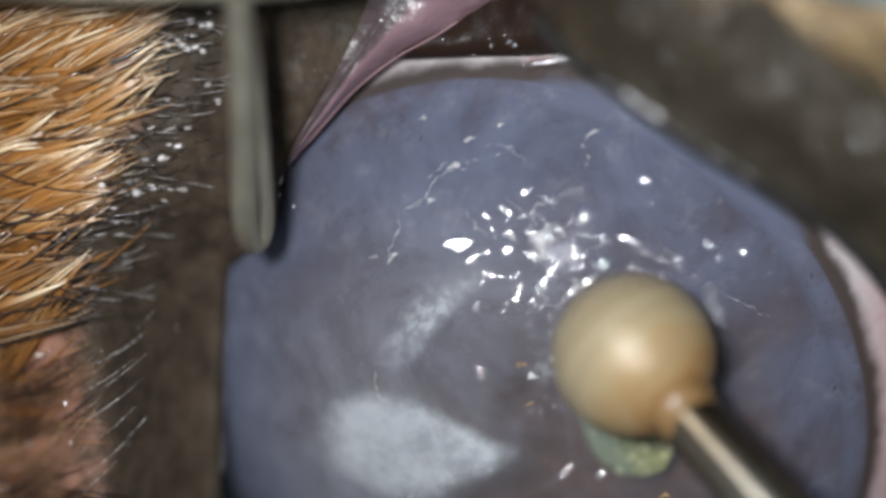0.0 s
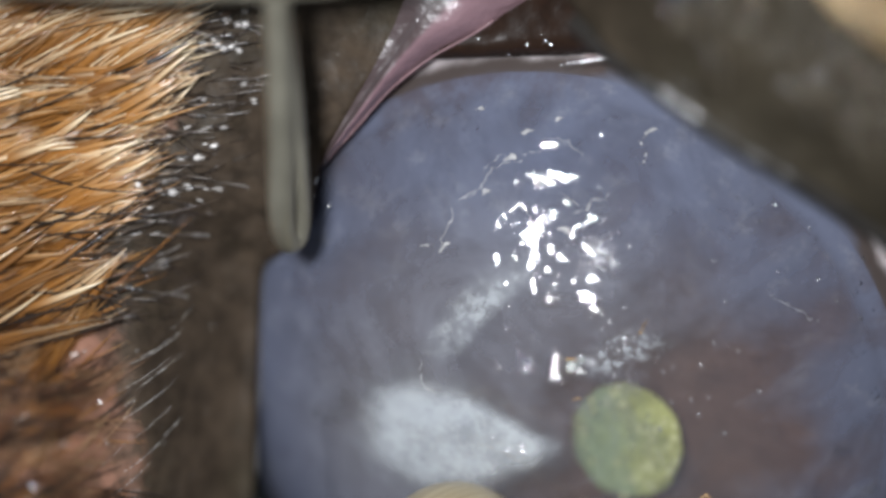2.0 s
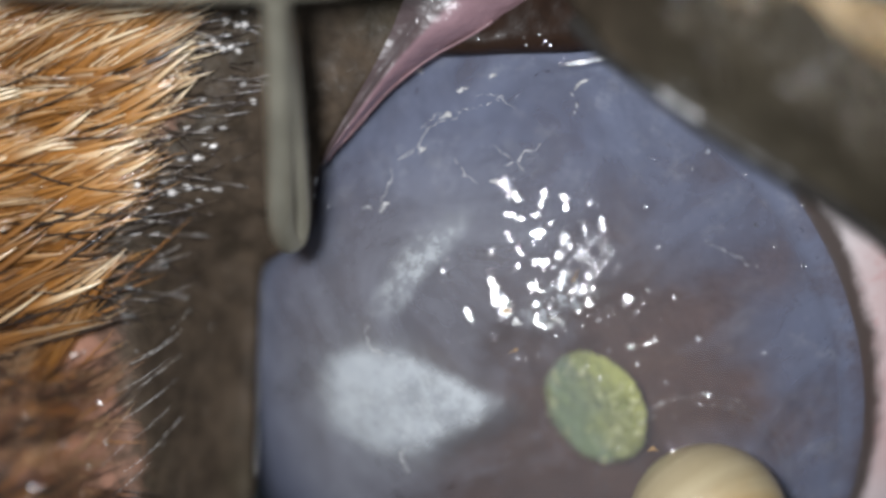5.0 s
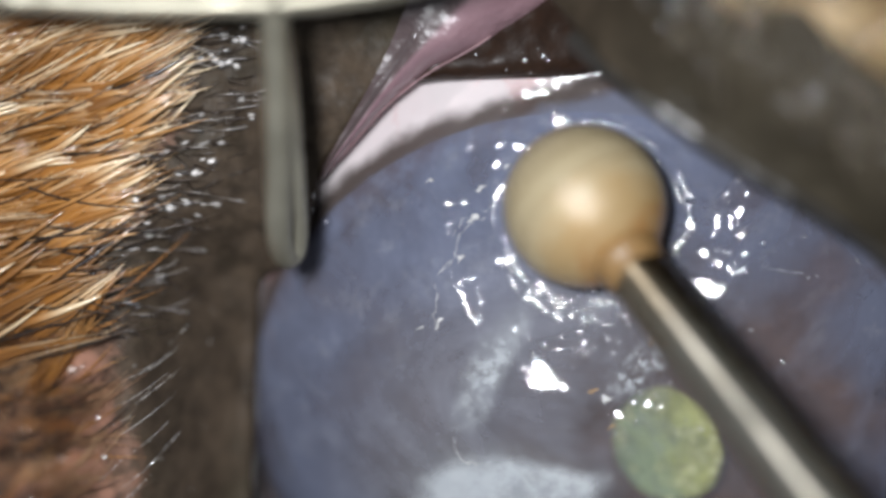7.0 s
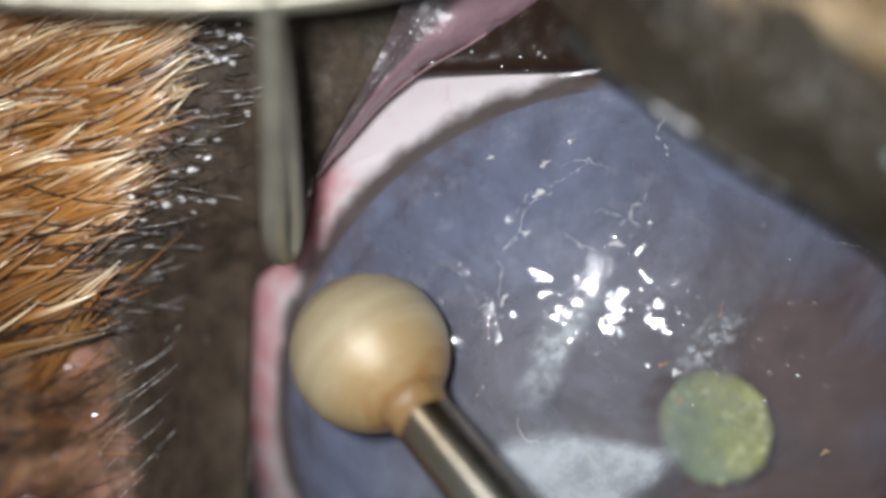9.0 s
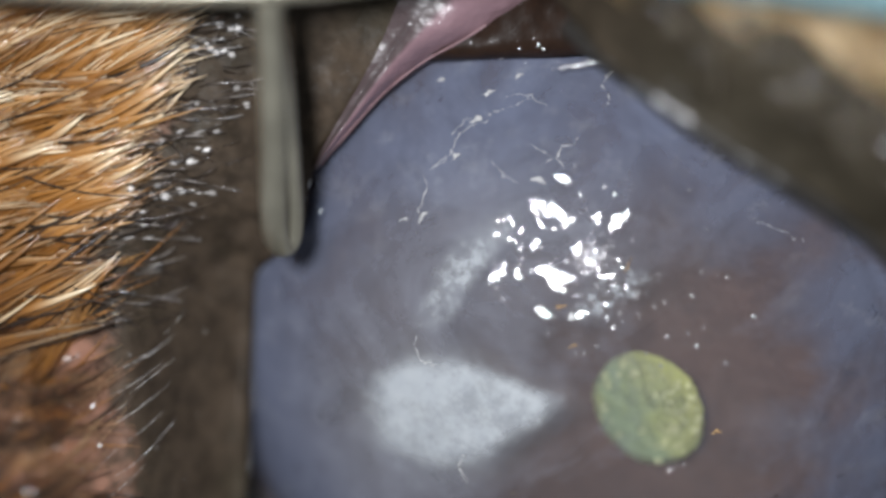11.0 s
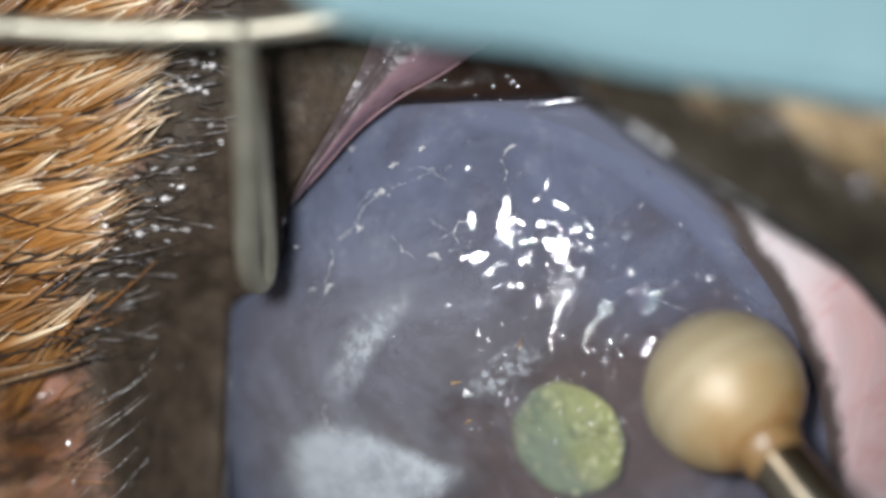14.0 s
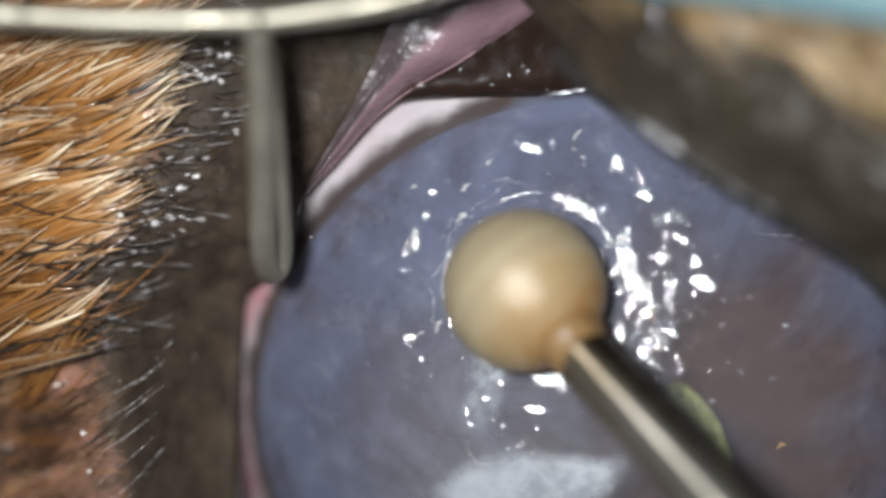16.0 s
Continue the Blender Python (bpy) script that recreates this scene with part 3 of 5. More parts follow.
def cheek(x, y):
    """How far the cheek falls away below the coat."""
    return -2.6 * step(520, 820, y) * step(250, 60, x)


EDGE = spline(OPEN, 300, True)
ANGLES = sorted((math.atan2(p.y - MID.y, p.x - MID.x), k) for k, p in enumerate(EDGE))
ANGLE_KEYS = np.array([v[0] for v in ANGLES])


def skin_z(x, y):
    """The skin's height in millimetres at the plan's (x, y)."""
    q = Vector((x, y, 0)) - MID
    a = math.atan2(q.y, q.x)
    k = int(np.searchsorted(ANGLE_KEYS, a)) % 300
    p = EDGE[ANGLES[k][1]]
    d = max(0.0, q.length - math.hypot(p.x - MID.x, p.y - MID.y))
    right = step(-0.15, 0.35, q.x / max(1e-6, q.length))
    return margin(p.z, d, right) + skin_rise(d, right) + cheek(x, y)


def build_head(dog):
    edge = spline(OPEN, 300, True)
    steps = [(70, -7), (30, -3.5), (8, -1.2), (1, -0.5), (0, -0.25), (4, -0.08), (10, 0), (18, 0.02)]
    d = 26
    while d < 5200:
        steps.append((d, None))
        d *= 1.115
    def lid_part(name, indices, label):
        bm = bmesh.new()
        lay = bm.verts.layers.float.new("rim")
        lay2 = bm.verts.layers.float.new("thick")
        rows = []
        for d, z in steps:
            line = []
            for p in [edge[k % 300] for k in indices]:
                q = Vector((p.x, p.y, 0))
                out = (q - MID).normalized()
                q = q + out * d
                right = step(-0.15, 0.35, out.x)
                lump = noise.noise(q * 0.012) * 0.16 + noise.noise(q * 0.05) * 0.06 + noise.noise(q * 0.13) * 0.025
                zz = margin(p.z, d, right) + (cheek(q.x, q.y) if z is None else 0) + (z if z is not None else skin_rise(d, right))
                zz += lump * (step(0, 30, d) if z is None or z >= 0 else 0.3) * (1 + right)
                v = bm.verts.new(P(q.x, q.y, zz))
                low = step(480, 680, q.y)
                v[lay] = (step(170 - 60 * low, 400 - 40 * low, d) if z is None else 0) * (1 - step(-0.6, -0.2, out.x)) * (0.55 + 0.45 * step(250, 620, q.y))
                v[lay2] = right
                line.append(v)
            rows.append(line)
        for a, b in zip(rows, rows[1:]):
            for i in range(len(indices) - 1):
                bm.faces.new((a[i], a[i + 1], b[i + 1], b[i]))
        bmesh.ops.recalc_face_normals(bm, faces=bm.faces)
        return part(name, bm, skin, dog, label)

    skin = skin_material()
    lid_part("eyelid_skin", range(244, 446), "dark wet eyelid skin turning pinkish brown")
    thick = lid_part("thick_lid", range(145, 246), "thick dark grey-brown eyelid out of focus")

    # the pink lining of the everted lid
    outer = [(566, 318, 2.8), (578, 292, 3.1), (606, 248, 3.4), (660, 165, 3.8), (706, 95, 4.1), (748, 30, 4.4), (805, -45, 4.6), (860, -110, 4.8)]
    inner = [(570, 320, 2.6), (586, 298, 2.7), (622, 258, 2.9), (690, 183, 3.2), (760, 128, 3.5), (838, 84, 3.8), (935, 18, 4.2), (1010, -40, 4.5)]
    a, b = spline(outer, 60), spline(inner, 60)
    rows = []
    for k in range(-3, 13):
        u = k / 9
        line = []
        for p, q in zip(a, b):
            m = p.lerp(q, u)
            bulge = 0.35 * math.sin(math.pi * max(0, min(1, u))) + 0.12 * noise.noise(m * 0.02)
            drop_z = -1.6 * max(0, u - 1) / 0.33 - 0.5 * max(0, -u)
            line.append(P(m.x - 10 * max(0, u - 1) / 0.33, m.y, m.z + bulge + drop_z + 0.05 * noise.noise(m * 0.08)))
        rows.append(line)
    bm = loft(rows)
    bm.verts.ensure_lookup_table()
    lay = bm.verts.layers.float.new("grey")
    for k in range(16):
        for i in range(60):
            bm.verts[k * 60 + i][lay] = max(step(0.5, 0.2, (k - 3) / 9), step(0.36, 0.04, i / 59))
    bmesh.ops.recalc_face_normals(bm, faces=bm.faces)
    g = Graph("lid_lining")
    col = g.mix(g.noise(900, 4), (0.18, 0.1, 0.117), (0.3, 0.19, 0.208))
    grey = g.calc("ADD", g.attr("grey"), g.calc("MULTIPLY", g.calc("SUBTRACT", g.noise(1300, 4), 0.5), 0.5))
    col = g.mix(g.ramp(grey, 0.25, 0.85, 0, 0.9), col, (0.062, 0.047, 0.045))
    h = g.bump(g.noise(2000, 4), 7e-5)
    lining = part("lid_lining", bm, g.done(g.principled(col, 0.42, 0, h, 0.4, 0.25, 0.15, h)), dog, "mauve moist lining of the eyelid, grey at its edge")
    lip = [P(p.x - 1, p.y + 1, p.z + 0.1) for p in b[4:46]]
    part("lid_lip", tube(lip, lambda u: (1.4 + 1.2 * u + 1.0 * noise.noise(Vector((u * 9, 4, 0)))) * S, 8), tissue_material("lid_lip", (0.2, 0.11, 0.12), (0.3, 0.19, 0.2), 0.5, 6e-5, 0.5), lining,
         "thin pale lip along the lid's lining")

    g = Graph("wet_film")
    h = g.bump(g.noise(1500, 4, 0.6), 2.2e-4)
    film = g.done(g.blend(0.07, g.node("BsdfTransparent").outputs[0], g.node("BsdfGlossy", (0, (1, 1, 1)), ("Roughness", 0.22), ("Normal", h)).outputs[0]))
    rows = []
    for k in range(6):
        u = -0.06 + 0.22 * k / 5
        rows.append([P(p.lerp(q, u).x, p.lerp(q, u).y, p.lerp(q, u).z + 0.42 * math.sin(math.pi * max(0, u)) + 0.12 * math.sin(math.pi * k / 5)) for p, q in list(zip(a, b))[14:]])
    bm = loft(rows)
    bmesh.ops.recalc_face_normals(bm, faces=bm.faces)
    part("wet_film", bm, film, lining, "glaring film of tears on the lid's lining")
    g = Graph("lid_margin")
    h = g.bump(g.noise(1500, 4), 1.2e-4)
    wet = g.done(g.principled(g.mix(g.noise(1200), (0.012, 0.011, 0.01), (0.046, 0.041, 0.035)), 0.45, 0, h, 0.3, 0.15, 0.25, h))
    line = spline([(1010, 62, 7.9), (1080, 124, 8.8), (1180, 201, 9.8), (1294, 278, 10.2), (1424, 355, 10), (1564, 452, 9), (1700, 627, 7)], 80)
    part("lid_margin", tube([P(p.x + 3 * noise.noise(p * 0.03), p.y + 3, p.z - 0.25 + 0.08 * noise.noise(p * 0.05)) for p in line], lambda u: (15 + 3 * noise.noise(Vector((u * 5, 0, 0)))) * S, 12), wet, thick,
         "glossy dark rim of the thick lid")
    g = Graph("wet_lip")
    h = g.bump(g.noise(1800, 3), 1.2e-4)
    lip_wet = g.done(g.blend(0.16, g.node("BsdfTransparent").outputs[0], g.node("BsdfGlossy", (0, (1, 1, 1)), ("Roughness", 0.32), ("Normal", h)).outputs[0]))
    line = spline([(1118, 168, 9.5), (1150, 183, 9.8), (1185, 205, 10.0), (1215, 224, 10.1), (1246, 246, 10.2)], 40)
    part("wet_lip", tube([P(p.x, p.y, p.z) for p in line], lambda u: (3 + 9 * math.sin(math.pi * u) ** 0.7 + 3 * noise.noise(Vector((u * 8, 3, 0)))) * S, 10), lip_wet, thick,
         "bright strip of moisture on the lid's rim")
    line = spline([(985, 142, 4.9), (1010, 139, 4.92), (1045, 134, 4.955), (1100, 124, 5.0)], 40)
    part("tear_line", tube([P(p.x, p.y + 1.5 * noise.noise(p * 0.05), p.z) for p in line], lambda u: max(0.4, 2.6 + 3.6 * u + 4 * noise.noise(Vector((u * 11, 1, 0)))) * S, 10), glint_material(), dog,
         "bright line of tears along the fold")

    line = spline([(463, 492, 1.2), (461, 600, 0.95), (456, 720, 0.75), (451, 840, 0.6), (447, 960, 0.5)], 60)
    part("tear_line", tube([P(p.x + 2 * noise.noise(p * 0.02), p.y, p.z) for p in line], lambda u: max(0.25, 1.1 + 2.4 * noise.noise(Vector((u * 9, 7, 0)))) * S, 8), glint_material(), dog,
         "thin line of tears along the lid margin")
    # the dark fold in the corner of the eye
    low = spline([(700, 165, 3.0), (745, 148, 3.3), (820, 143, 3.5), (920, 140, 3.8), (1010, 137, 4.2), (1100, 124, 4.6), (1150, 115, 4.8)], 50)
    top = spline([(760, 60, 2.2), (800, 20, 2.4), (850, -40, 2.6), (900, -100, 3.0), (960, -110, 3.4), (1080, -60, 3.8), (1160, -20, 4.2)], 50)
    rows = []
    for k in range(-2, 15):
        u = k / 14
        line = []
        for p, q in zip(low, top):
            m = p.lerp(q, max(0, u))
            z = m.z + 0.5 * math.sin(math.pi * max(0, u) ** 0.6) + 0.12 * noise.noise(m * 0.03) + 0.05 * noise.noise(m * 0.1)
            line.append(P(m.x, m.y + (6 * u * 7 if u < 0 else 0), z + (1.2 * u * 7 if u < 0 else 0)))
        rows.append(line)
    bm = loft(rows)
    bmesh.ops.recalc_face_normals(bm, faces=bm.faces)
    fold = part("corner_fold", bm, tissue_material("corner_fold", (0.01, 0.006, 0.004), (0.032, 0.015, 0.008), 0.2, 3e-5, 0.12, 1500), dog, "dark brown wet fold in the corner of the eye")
    return thick, fold


# ---- fur ----
def strands(name, hairs, material, parent, label, sides=3, kind=""):
    """Tapered curved hairs, each a list of places with a root radius, in one mesh."""
    verts, faces, along, tone = [], [], [], []
    for path, r, *more in hairs:
        base, n = len(verts), len(path)
        u = None
        for i, p in enumerate(path):
            d = (path[min(i + 1, n - 1)] - path[max(i - 1, 0)]).normalized()
            u = d.orthogonal().normalized() if u is None else (u - d * u.dot(d)).normalized()
            v = d.cross(u)
            f = i / (n - 1)
            rr = r * (1 - 0.92 * f ** 2)
            for k in range(sides):
                a = 2 * math.pi * k / sides
                verts.append(p + (u * math.cos(a) + v * math.sin(a)) * rr)
                along.append(f)
                tone.append(more[0] if more else 0.5)
            if i:
                for k in range(sides):
                    q = base + (i - 1) * sides
                    faces.append((q + k, q + (k + 1) % sides, q + sides + (k + 1) % sides, q + sides + k))
    me = bpy.data.meshes.new(name)
    me.from_pydata([tuple(v) for v in verts], [], faces)
    me.attributes.new("along", "FLOAT", "POINT").data.foreach_set("value", along)
    me.attributes.new("tone", "FLOAT", "POINT").data.foreach_set("value", tone)
    me.materials.append(material)
    me.shade_smooth()
    ob = new(name, me)
    ob.parent = parent
    return tagged(ob, label, kind=kind)


def hair(x, y, angle, length, z0, z1, bend=0.0, n=8, wave=0.0, seed=0.0):
    """A hair from the plan's (x, y), along an angle in degrees anticlockwise, over length units, lying from z0 to z1 millimetres."""
    out, a = [], radians(angle)
    for i in range(n):
        u = i / (n - 1)
        out.append(P(x, y, skin_z(x, y) + z0 + (z1 - z0) * math.sin(u * math.pi * 0.6) / 0.951))
        a += radians(bend) / n + wave * 0.2 * noise.noise(Vector((seed, u * 4, 0)))
        x += math.cos(a) * length / (n - 1)
        y -= math.sin(a) * length / (n - 1)
    return out


def tip_line(y):
    """How far the coat reaches towards the lid at the height y of the plan."""
    return float(np.interp(y, [-300, 50, 100, 230, 300, 420, 480, 530, 580, 700, 900], [390, 362, 335, 302, 275, 245, 222, 205, 190, 110, 60]))


def dew(paths, dog, label, rnd, least=2.0, most=5.0):
    poses = []
    for path in paths:
        n = len(path) - 1
        at = n * rnd.uniform(0.45, 0.75)
        while at < n:
            p = path[int(at)].lerp(path[min(n, int(at) + 1)], at % 1)
            poses.append(Matrix.Translation(p + Vector((0, 0, 0.6 * most * S))) @ Matrix.Scale(rnd.uniform(least, most) * S, 4))
            at += n * rnd.uniform(0.02, 0.06)
    balls("dew", poses, 1, drop_material(), dog, label)


def build_fur(dog):
    rnd = random.Random(4)
    coat = fur_material("coat", (0.12, 0.045, 0.011), (0.35, 0.145, 0.028), (0.47, 0.235, 0.068), (0.85, 0.68, 0.44), 1.0)
    under = fur_material("undercoat", (0.12, 0.045, 0.012), (0.3, 0.115, 0.027), (0.4, 0.18, 0.05), (0.5, 0.26, 0.09))
    hairs = []
    for k in range(2600):
        y = rnd.uniform(-350, 640)
        x = rnd.uniform(-620, tip_line(y) - 230)
        hairs.append((hair(x, y, 14 + rnd.gauss(0, 14), rnd.uniform(110, 260), -0.1, 0.25, rnd.gauss(0, 12), 7), rnd.uniform(1.6, 3.0) * S))
    for k in range(300):
        y = rnd.uniform(560, 1100)
        x = rnd.uniform(-500, tip_line(y) - 20)
        hairs.append((hair(x, y, 30 + rnd.gauss(0, 16), rnd.uniform(90, 240), -0.1, 0.22, rnd.gauss(0, 14), 7), rnd.uniform(1.6, 3.2) * S))
    strands("fur", hairs, under, dog, "short dark orange undercoat", kind="stuff")
    brown = fur_material("cheek_hair", (0.045, 0.02, 0.011), (0.17, 0.072, 0.037), (0.38, 0.2, 0.11), (0.55, 0.36, 0.2), 1.0)
    hairs = []
    for k in range(150):
        x, y = rnd.uniform(-420, 60), rnd.uniform(540, 1120)
        ang, ln, bend, lift, tone = rnd.gauss(20, 16), rnd.uniform(130, 260), rnd.gauss(0, 30), rnd.uniform(0.1, 0.5), rnd.random() ** 2
        for j in range(rnd.randint(4, 9)):
            hairs.append((hair(x + rnd.gauss(0, 10), y + rnd.gauss(0, 8), ang + rnd.gauss(0, 3), ln * rnd.uniform(0.8, 1.1), -0.1, lift, bend, 10, 0.45, k * 1.7),
                          rnd.uniform(1.4, 2.8) * S, tone))
    strands("fur", hairs, brown, dog, "wavy wet dark brown cheek hair", kind="stuff")
    hairs, dewy = [], []
    for k in range(500):
        y = rnd.uniform(-330, 600)
        if y > 200 and rnd.random() < 0.55 * step(200, 480, y):
            continue
        reach = tip_line(y) + 60 * noise.noise(Vector((y * 0.021, 3, 0))) - abs(rnd.gauss(0, 60)) - (rnd.random() < 0.6) * rnd.uniform(0, 640)
        flow = float(np.interp(y, [-300, 0, 150, 300, 420, 600], [27, 24, 20, 17, 21, 26])) + rnd.gauss(0, 10)
        length = rnd.uniform(190, 330)
        rx, ry = reach - math.cos(radians(flow)) * length, y + math.sin(radians(flow)) * length
        lift, bend = rnd.uniform(0.2, 0.85), rnd.gauss(4, 15)
        tone = rnd.random() ** 1.25 * (1 - 0.75 * step(140, 400, y)) + 0.1 * step(320, 60, tip_line(y) - reach) * step(420, 200, y)
        for j in range(rnd.randint(5, 10)):
            sx, sy = rx + rnd.gauss(0, 22), ry + rnd.gauss(0, 20)
            ex, ey = reach + rnd.gauss(0, 26), y + rnd.gauss(0, 4.5)
            ang = math.degrees(math.atan2(sy - ey, ex - sx))
            hairs.append((hair(sx, sy, ang - bend / 2, math.hypot(ex - sx, ey - sy), -0.05, lift + rnd.uniform(-0.06, 0.06), bend, 8), rnd.uniform(2.8, 6.0) * S, tone + rnd.gauss(0, 0.14)))
            if reach > tip_line(y) - 70 and rnd.random() < 0.34:
                dewy.append(hairs[-1][0])
    strands("fur", hairs, coat, dog, "tan and orange wet clumped coat hair", kind="stuff")
    # broad wet locks over the finer hair, drawn together at their tips
    locks = []
    for k in range(190):
        y = rnd.uniform(-300, 540)
        reach = tip_line(y) + 60 * noise.noise(Vector((y * 0.021, 3, 0))) - abs(rnd.gauss(0, 40)) - (rnd.random() < 0.55) * rnd.uniform(0, 480)
        flow = float(np.interp(y, [-300, 0, 150, 300, 420, 600], [27, 24, 20, 16, 20, 25])) + rnd.gauss(0, 10)
        length, lift, bend, tone = rnd.uniform(150, 270), rnd.uniform(0.5, 1.0), rnd.gauss(6, 12), 1.15 * rnd.random() ** 1.5 * (1 - 0.45 * step(220, 480, y))
        for j in range(rnd.randint(1, 4)):
            ln = length * rnd.uniform(0.75, 1.0)
            ang = flow + rnd.gauss(0, 3)
            ex, ey = reach + rnd.gauss(0, 8), y + rnd.gauss(0, 5)
            locks.append((hair(ex - math.cos(radians(ang)) * ln, ey + math.sin(radians(ang)) * ln, ang - bend / 2, ln, 0.1, lift + rnd.uniform(-0.08, 0.08), bend, 10), rnd.uniform(5.0, 10.5) * S, tone + rnd.gauss(0, 0.08)))
            if reach > tip_line(y) - 90 and rnd.random() < 0.5:
                dewy.append(locks[-1][0])
    strands("fur", locks, coat, dog, "broad wet tan locks of the coat", 5, kind="stuff")
    dew(dewy, dog, "strings of fine droplets along the hair tips", rnd)
    dark = fur_material("guard_hair", (0.016, 0.011, 0.008), (0.028, 0.018, 0.012), (0.075, 0.05, 0.035), (0.04, 0.026, 0.018), 1.0)
    hairs = []
    for x, y, a, ln, b in ((0, 308, -30, 330, 42), (-20, 455, 8, 270, -6), (-40, 250, 14, 260, 16), (0, 440, 8, 180, 18), (20, 545, 2, 230, -14), (100, 520, -12, 140, -10),
                           (30, 640, 6, 210, 22), (-60, 205, 20, 200, 8), (110, 500, 12, 160, 26), (-30, 610, 10, 190, 20), (40, 585, 4, 180, 26), (60, 430, -24, 200, 40)):
        hairs.append((hair(x, y, a, ln, 0.5, 1.05, b, 14), 2.6 * S))
    for k in range(12):
        y = rnd.uniform(200, 600)
        x = tip_line(y) - rnd.uniform(60, 420)
        hairs.append((hair(x, y + 20, rnd.gauss(-4, 8), rnd.uniform(130, 260), 0.3, 1.1, rnd.gauss(26, 12), 12), rnd.uniform(1.8, 3.2) * S))
    for k in range(18):
        y = rnd.uniform(120, 560)
        x = tip_line(y) - rnd.uniform(20, 90)
        hairs.append((hair(x, y + 10, rnd.gauss(6, 14), rnd.uniform(60, 130), 0.1, 0.6, rnd.gauss(16, 16), 8), rnd.uniform(2.0, 4.0) * S))
    for k in range(7):
        y = rnd.uniform(-200, 600)
        hairs.append((hair(rnd.uniform(-400, 140), y, rnd.gauss(8, 16), rnd.uniform(120, 240), 0.1, 1.0, rnd.gauss(0, 24), 10), rnd.uniform(1.6, 2.6) * S))
    strands("fur", hairs, dark, dog, "scattered black guard hairs", kind="stuff")
    hairs = []
    for k in range(44):
        x, y, a, b = rnd.uniform(-120, 170), rnd.uniform(520, 1000), rnd.gauss(18, 12), rnd.gauss(10, 24)
        for j in range(rnd.randint(2, 5)):
            hairs.append((hair(x + rnd.gauss(0, 9), y + rnd.gauss(0, 7), a + rnd.gauss(0, 4), rnd.uniform(80, 170), -0.02, 0.55, b, 10, 0.4, k * 2.3), rnd.uniform(1.4, 2.8) * S, 0.2))
    for k in range(210):
        y = rnd.uniform(-80, 600)
        x = tip_line(y) + rnd.triangular(-40, 140, 10)
        hairs.append((hair(x, y, rnd.gauss(8, 18), rnd.uniform(22, 62), -0.03, rnd.uniform(0.1, 0.3), rnd.gauss(0, 20), 6), rnd.uniform(1.0, 2.4) * S, 0.2 + rnd.random() * 0.5))
    strands("fur", hairs, dark, dog, "wavy wet black hairs at the coat's edge", kind="stuff")
    # short wet bristles on the dark rim
    hairs = []
    for k in range(56):
        y = rnd.uniform(-60, 560)
        x = tip_line(y) + rnd.uniform(-50, 110) * (1 if y < 480 else 0.6)
        hairs.append((hair(x, y, rnd.gauss(4, 7), rnd.uniform(40, 95), -0.05, rnd.uniform(0.2, 0.5), rnd.gauss(0, 14), 6), rnd.uniform(1.6, 3.6) * S))
    grey = fur_material("wet_bristle", (0.03, 0.022, 0.016), (0.1, 0.08, 0.065), (0.4, 0.36, 0.33), (0.3, 0.25, 0.2), 1.0)
    strands("fur", hairs, grey, dog, "short wet glinting bristles", kind="stuff")
    dew([h[0] for h in hairs if rnd.random() < 0.6], dog, "droplets along the lid's bristles", rnd)
    # fine pale hairs on the lid below
    hairs = []
    for x, y, a, ln, b in ((222, 672, 18, 112, 26), (245, 660, 26, 92, 18), (238, 716, 36, 105, 4), (205, 720, 24, 118, 20), (212, 770, 30, 126, 14), (175, 852, 40, 60, 6),
                           (215, 862, 30, 120, 26), (236, 800, 34, 82, 14), (285, 800, 44, 50, 6), (180, 760, 20, 60, 8), (300, 610, 44, 60, 8), (195, 905, 36, 100, 12)):
        hairs.append((hair(x, y, a, ln, 0.3, 1.45, b, 12), 0.6 * S))
    g = Graph("wet_pale_hair")
    gloss = g.node("BsdfGlossy", (0, (1, 1, 1)), ("Roughness", 0.25)).outputs[0]
    pale = g.done(g.blend(g.ramp(g.noise(5000, 2), 0.4, 0.6, 0.25, 0.9), g.principled((0.8, 0.77, 0.73), 0.5), gloss))
    strands("fur", hairs, pale, dog, "fine pale hairs on the lower lid", kind="stuff")
    dew([h[0] for h in hairs[:9]], dog, "droplets along the pale hairs", rnd, 0.9, 2.2)


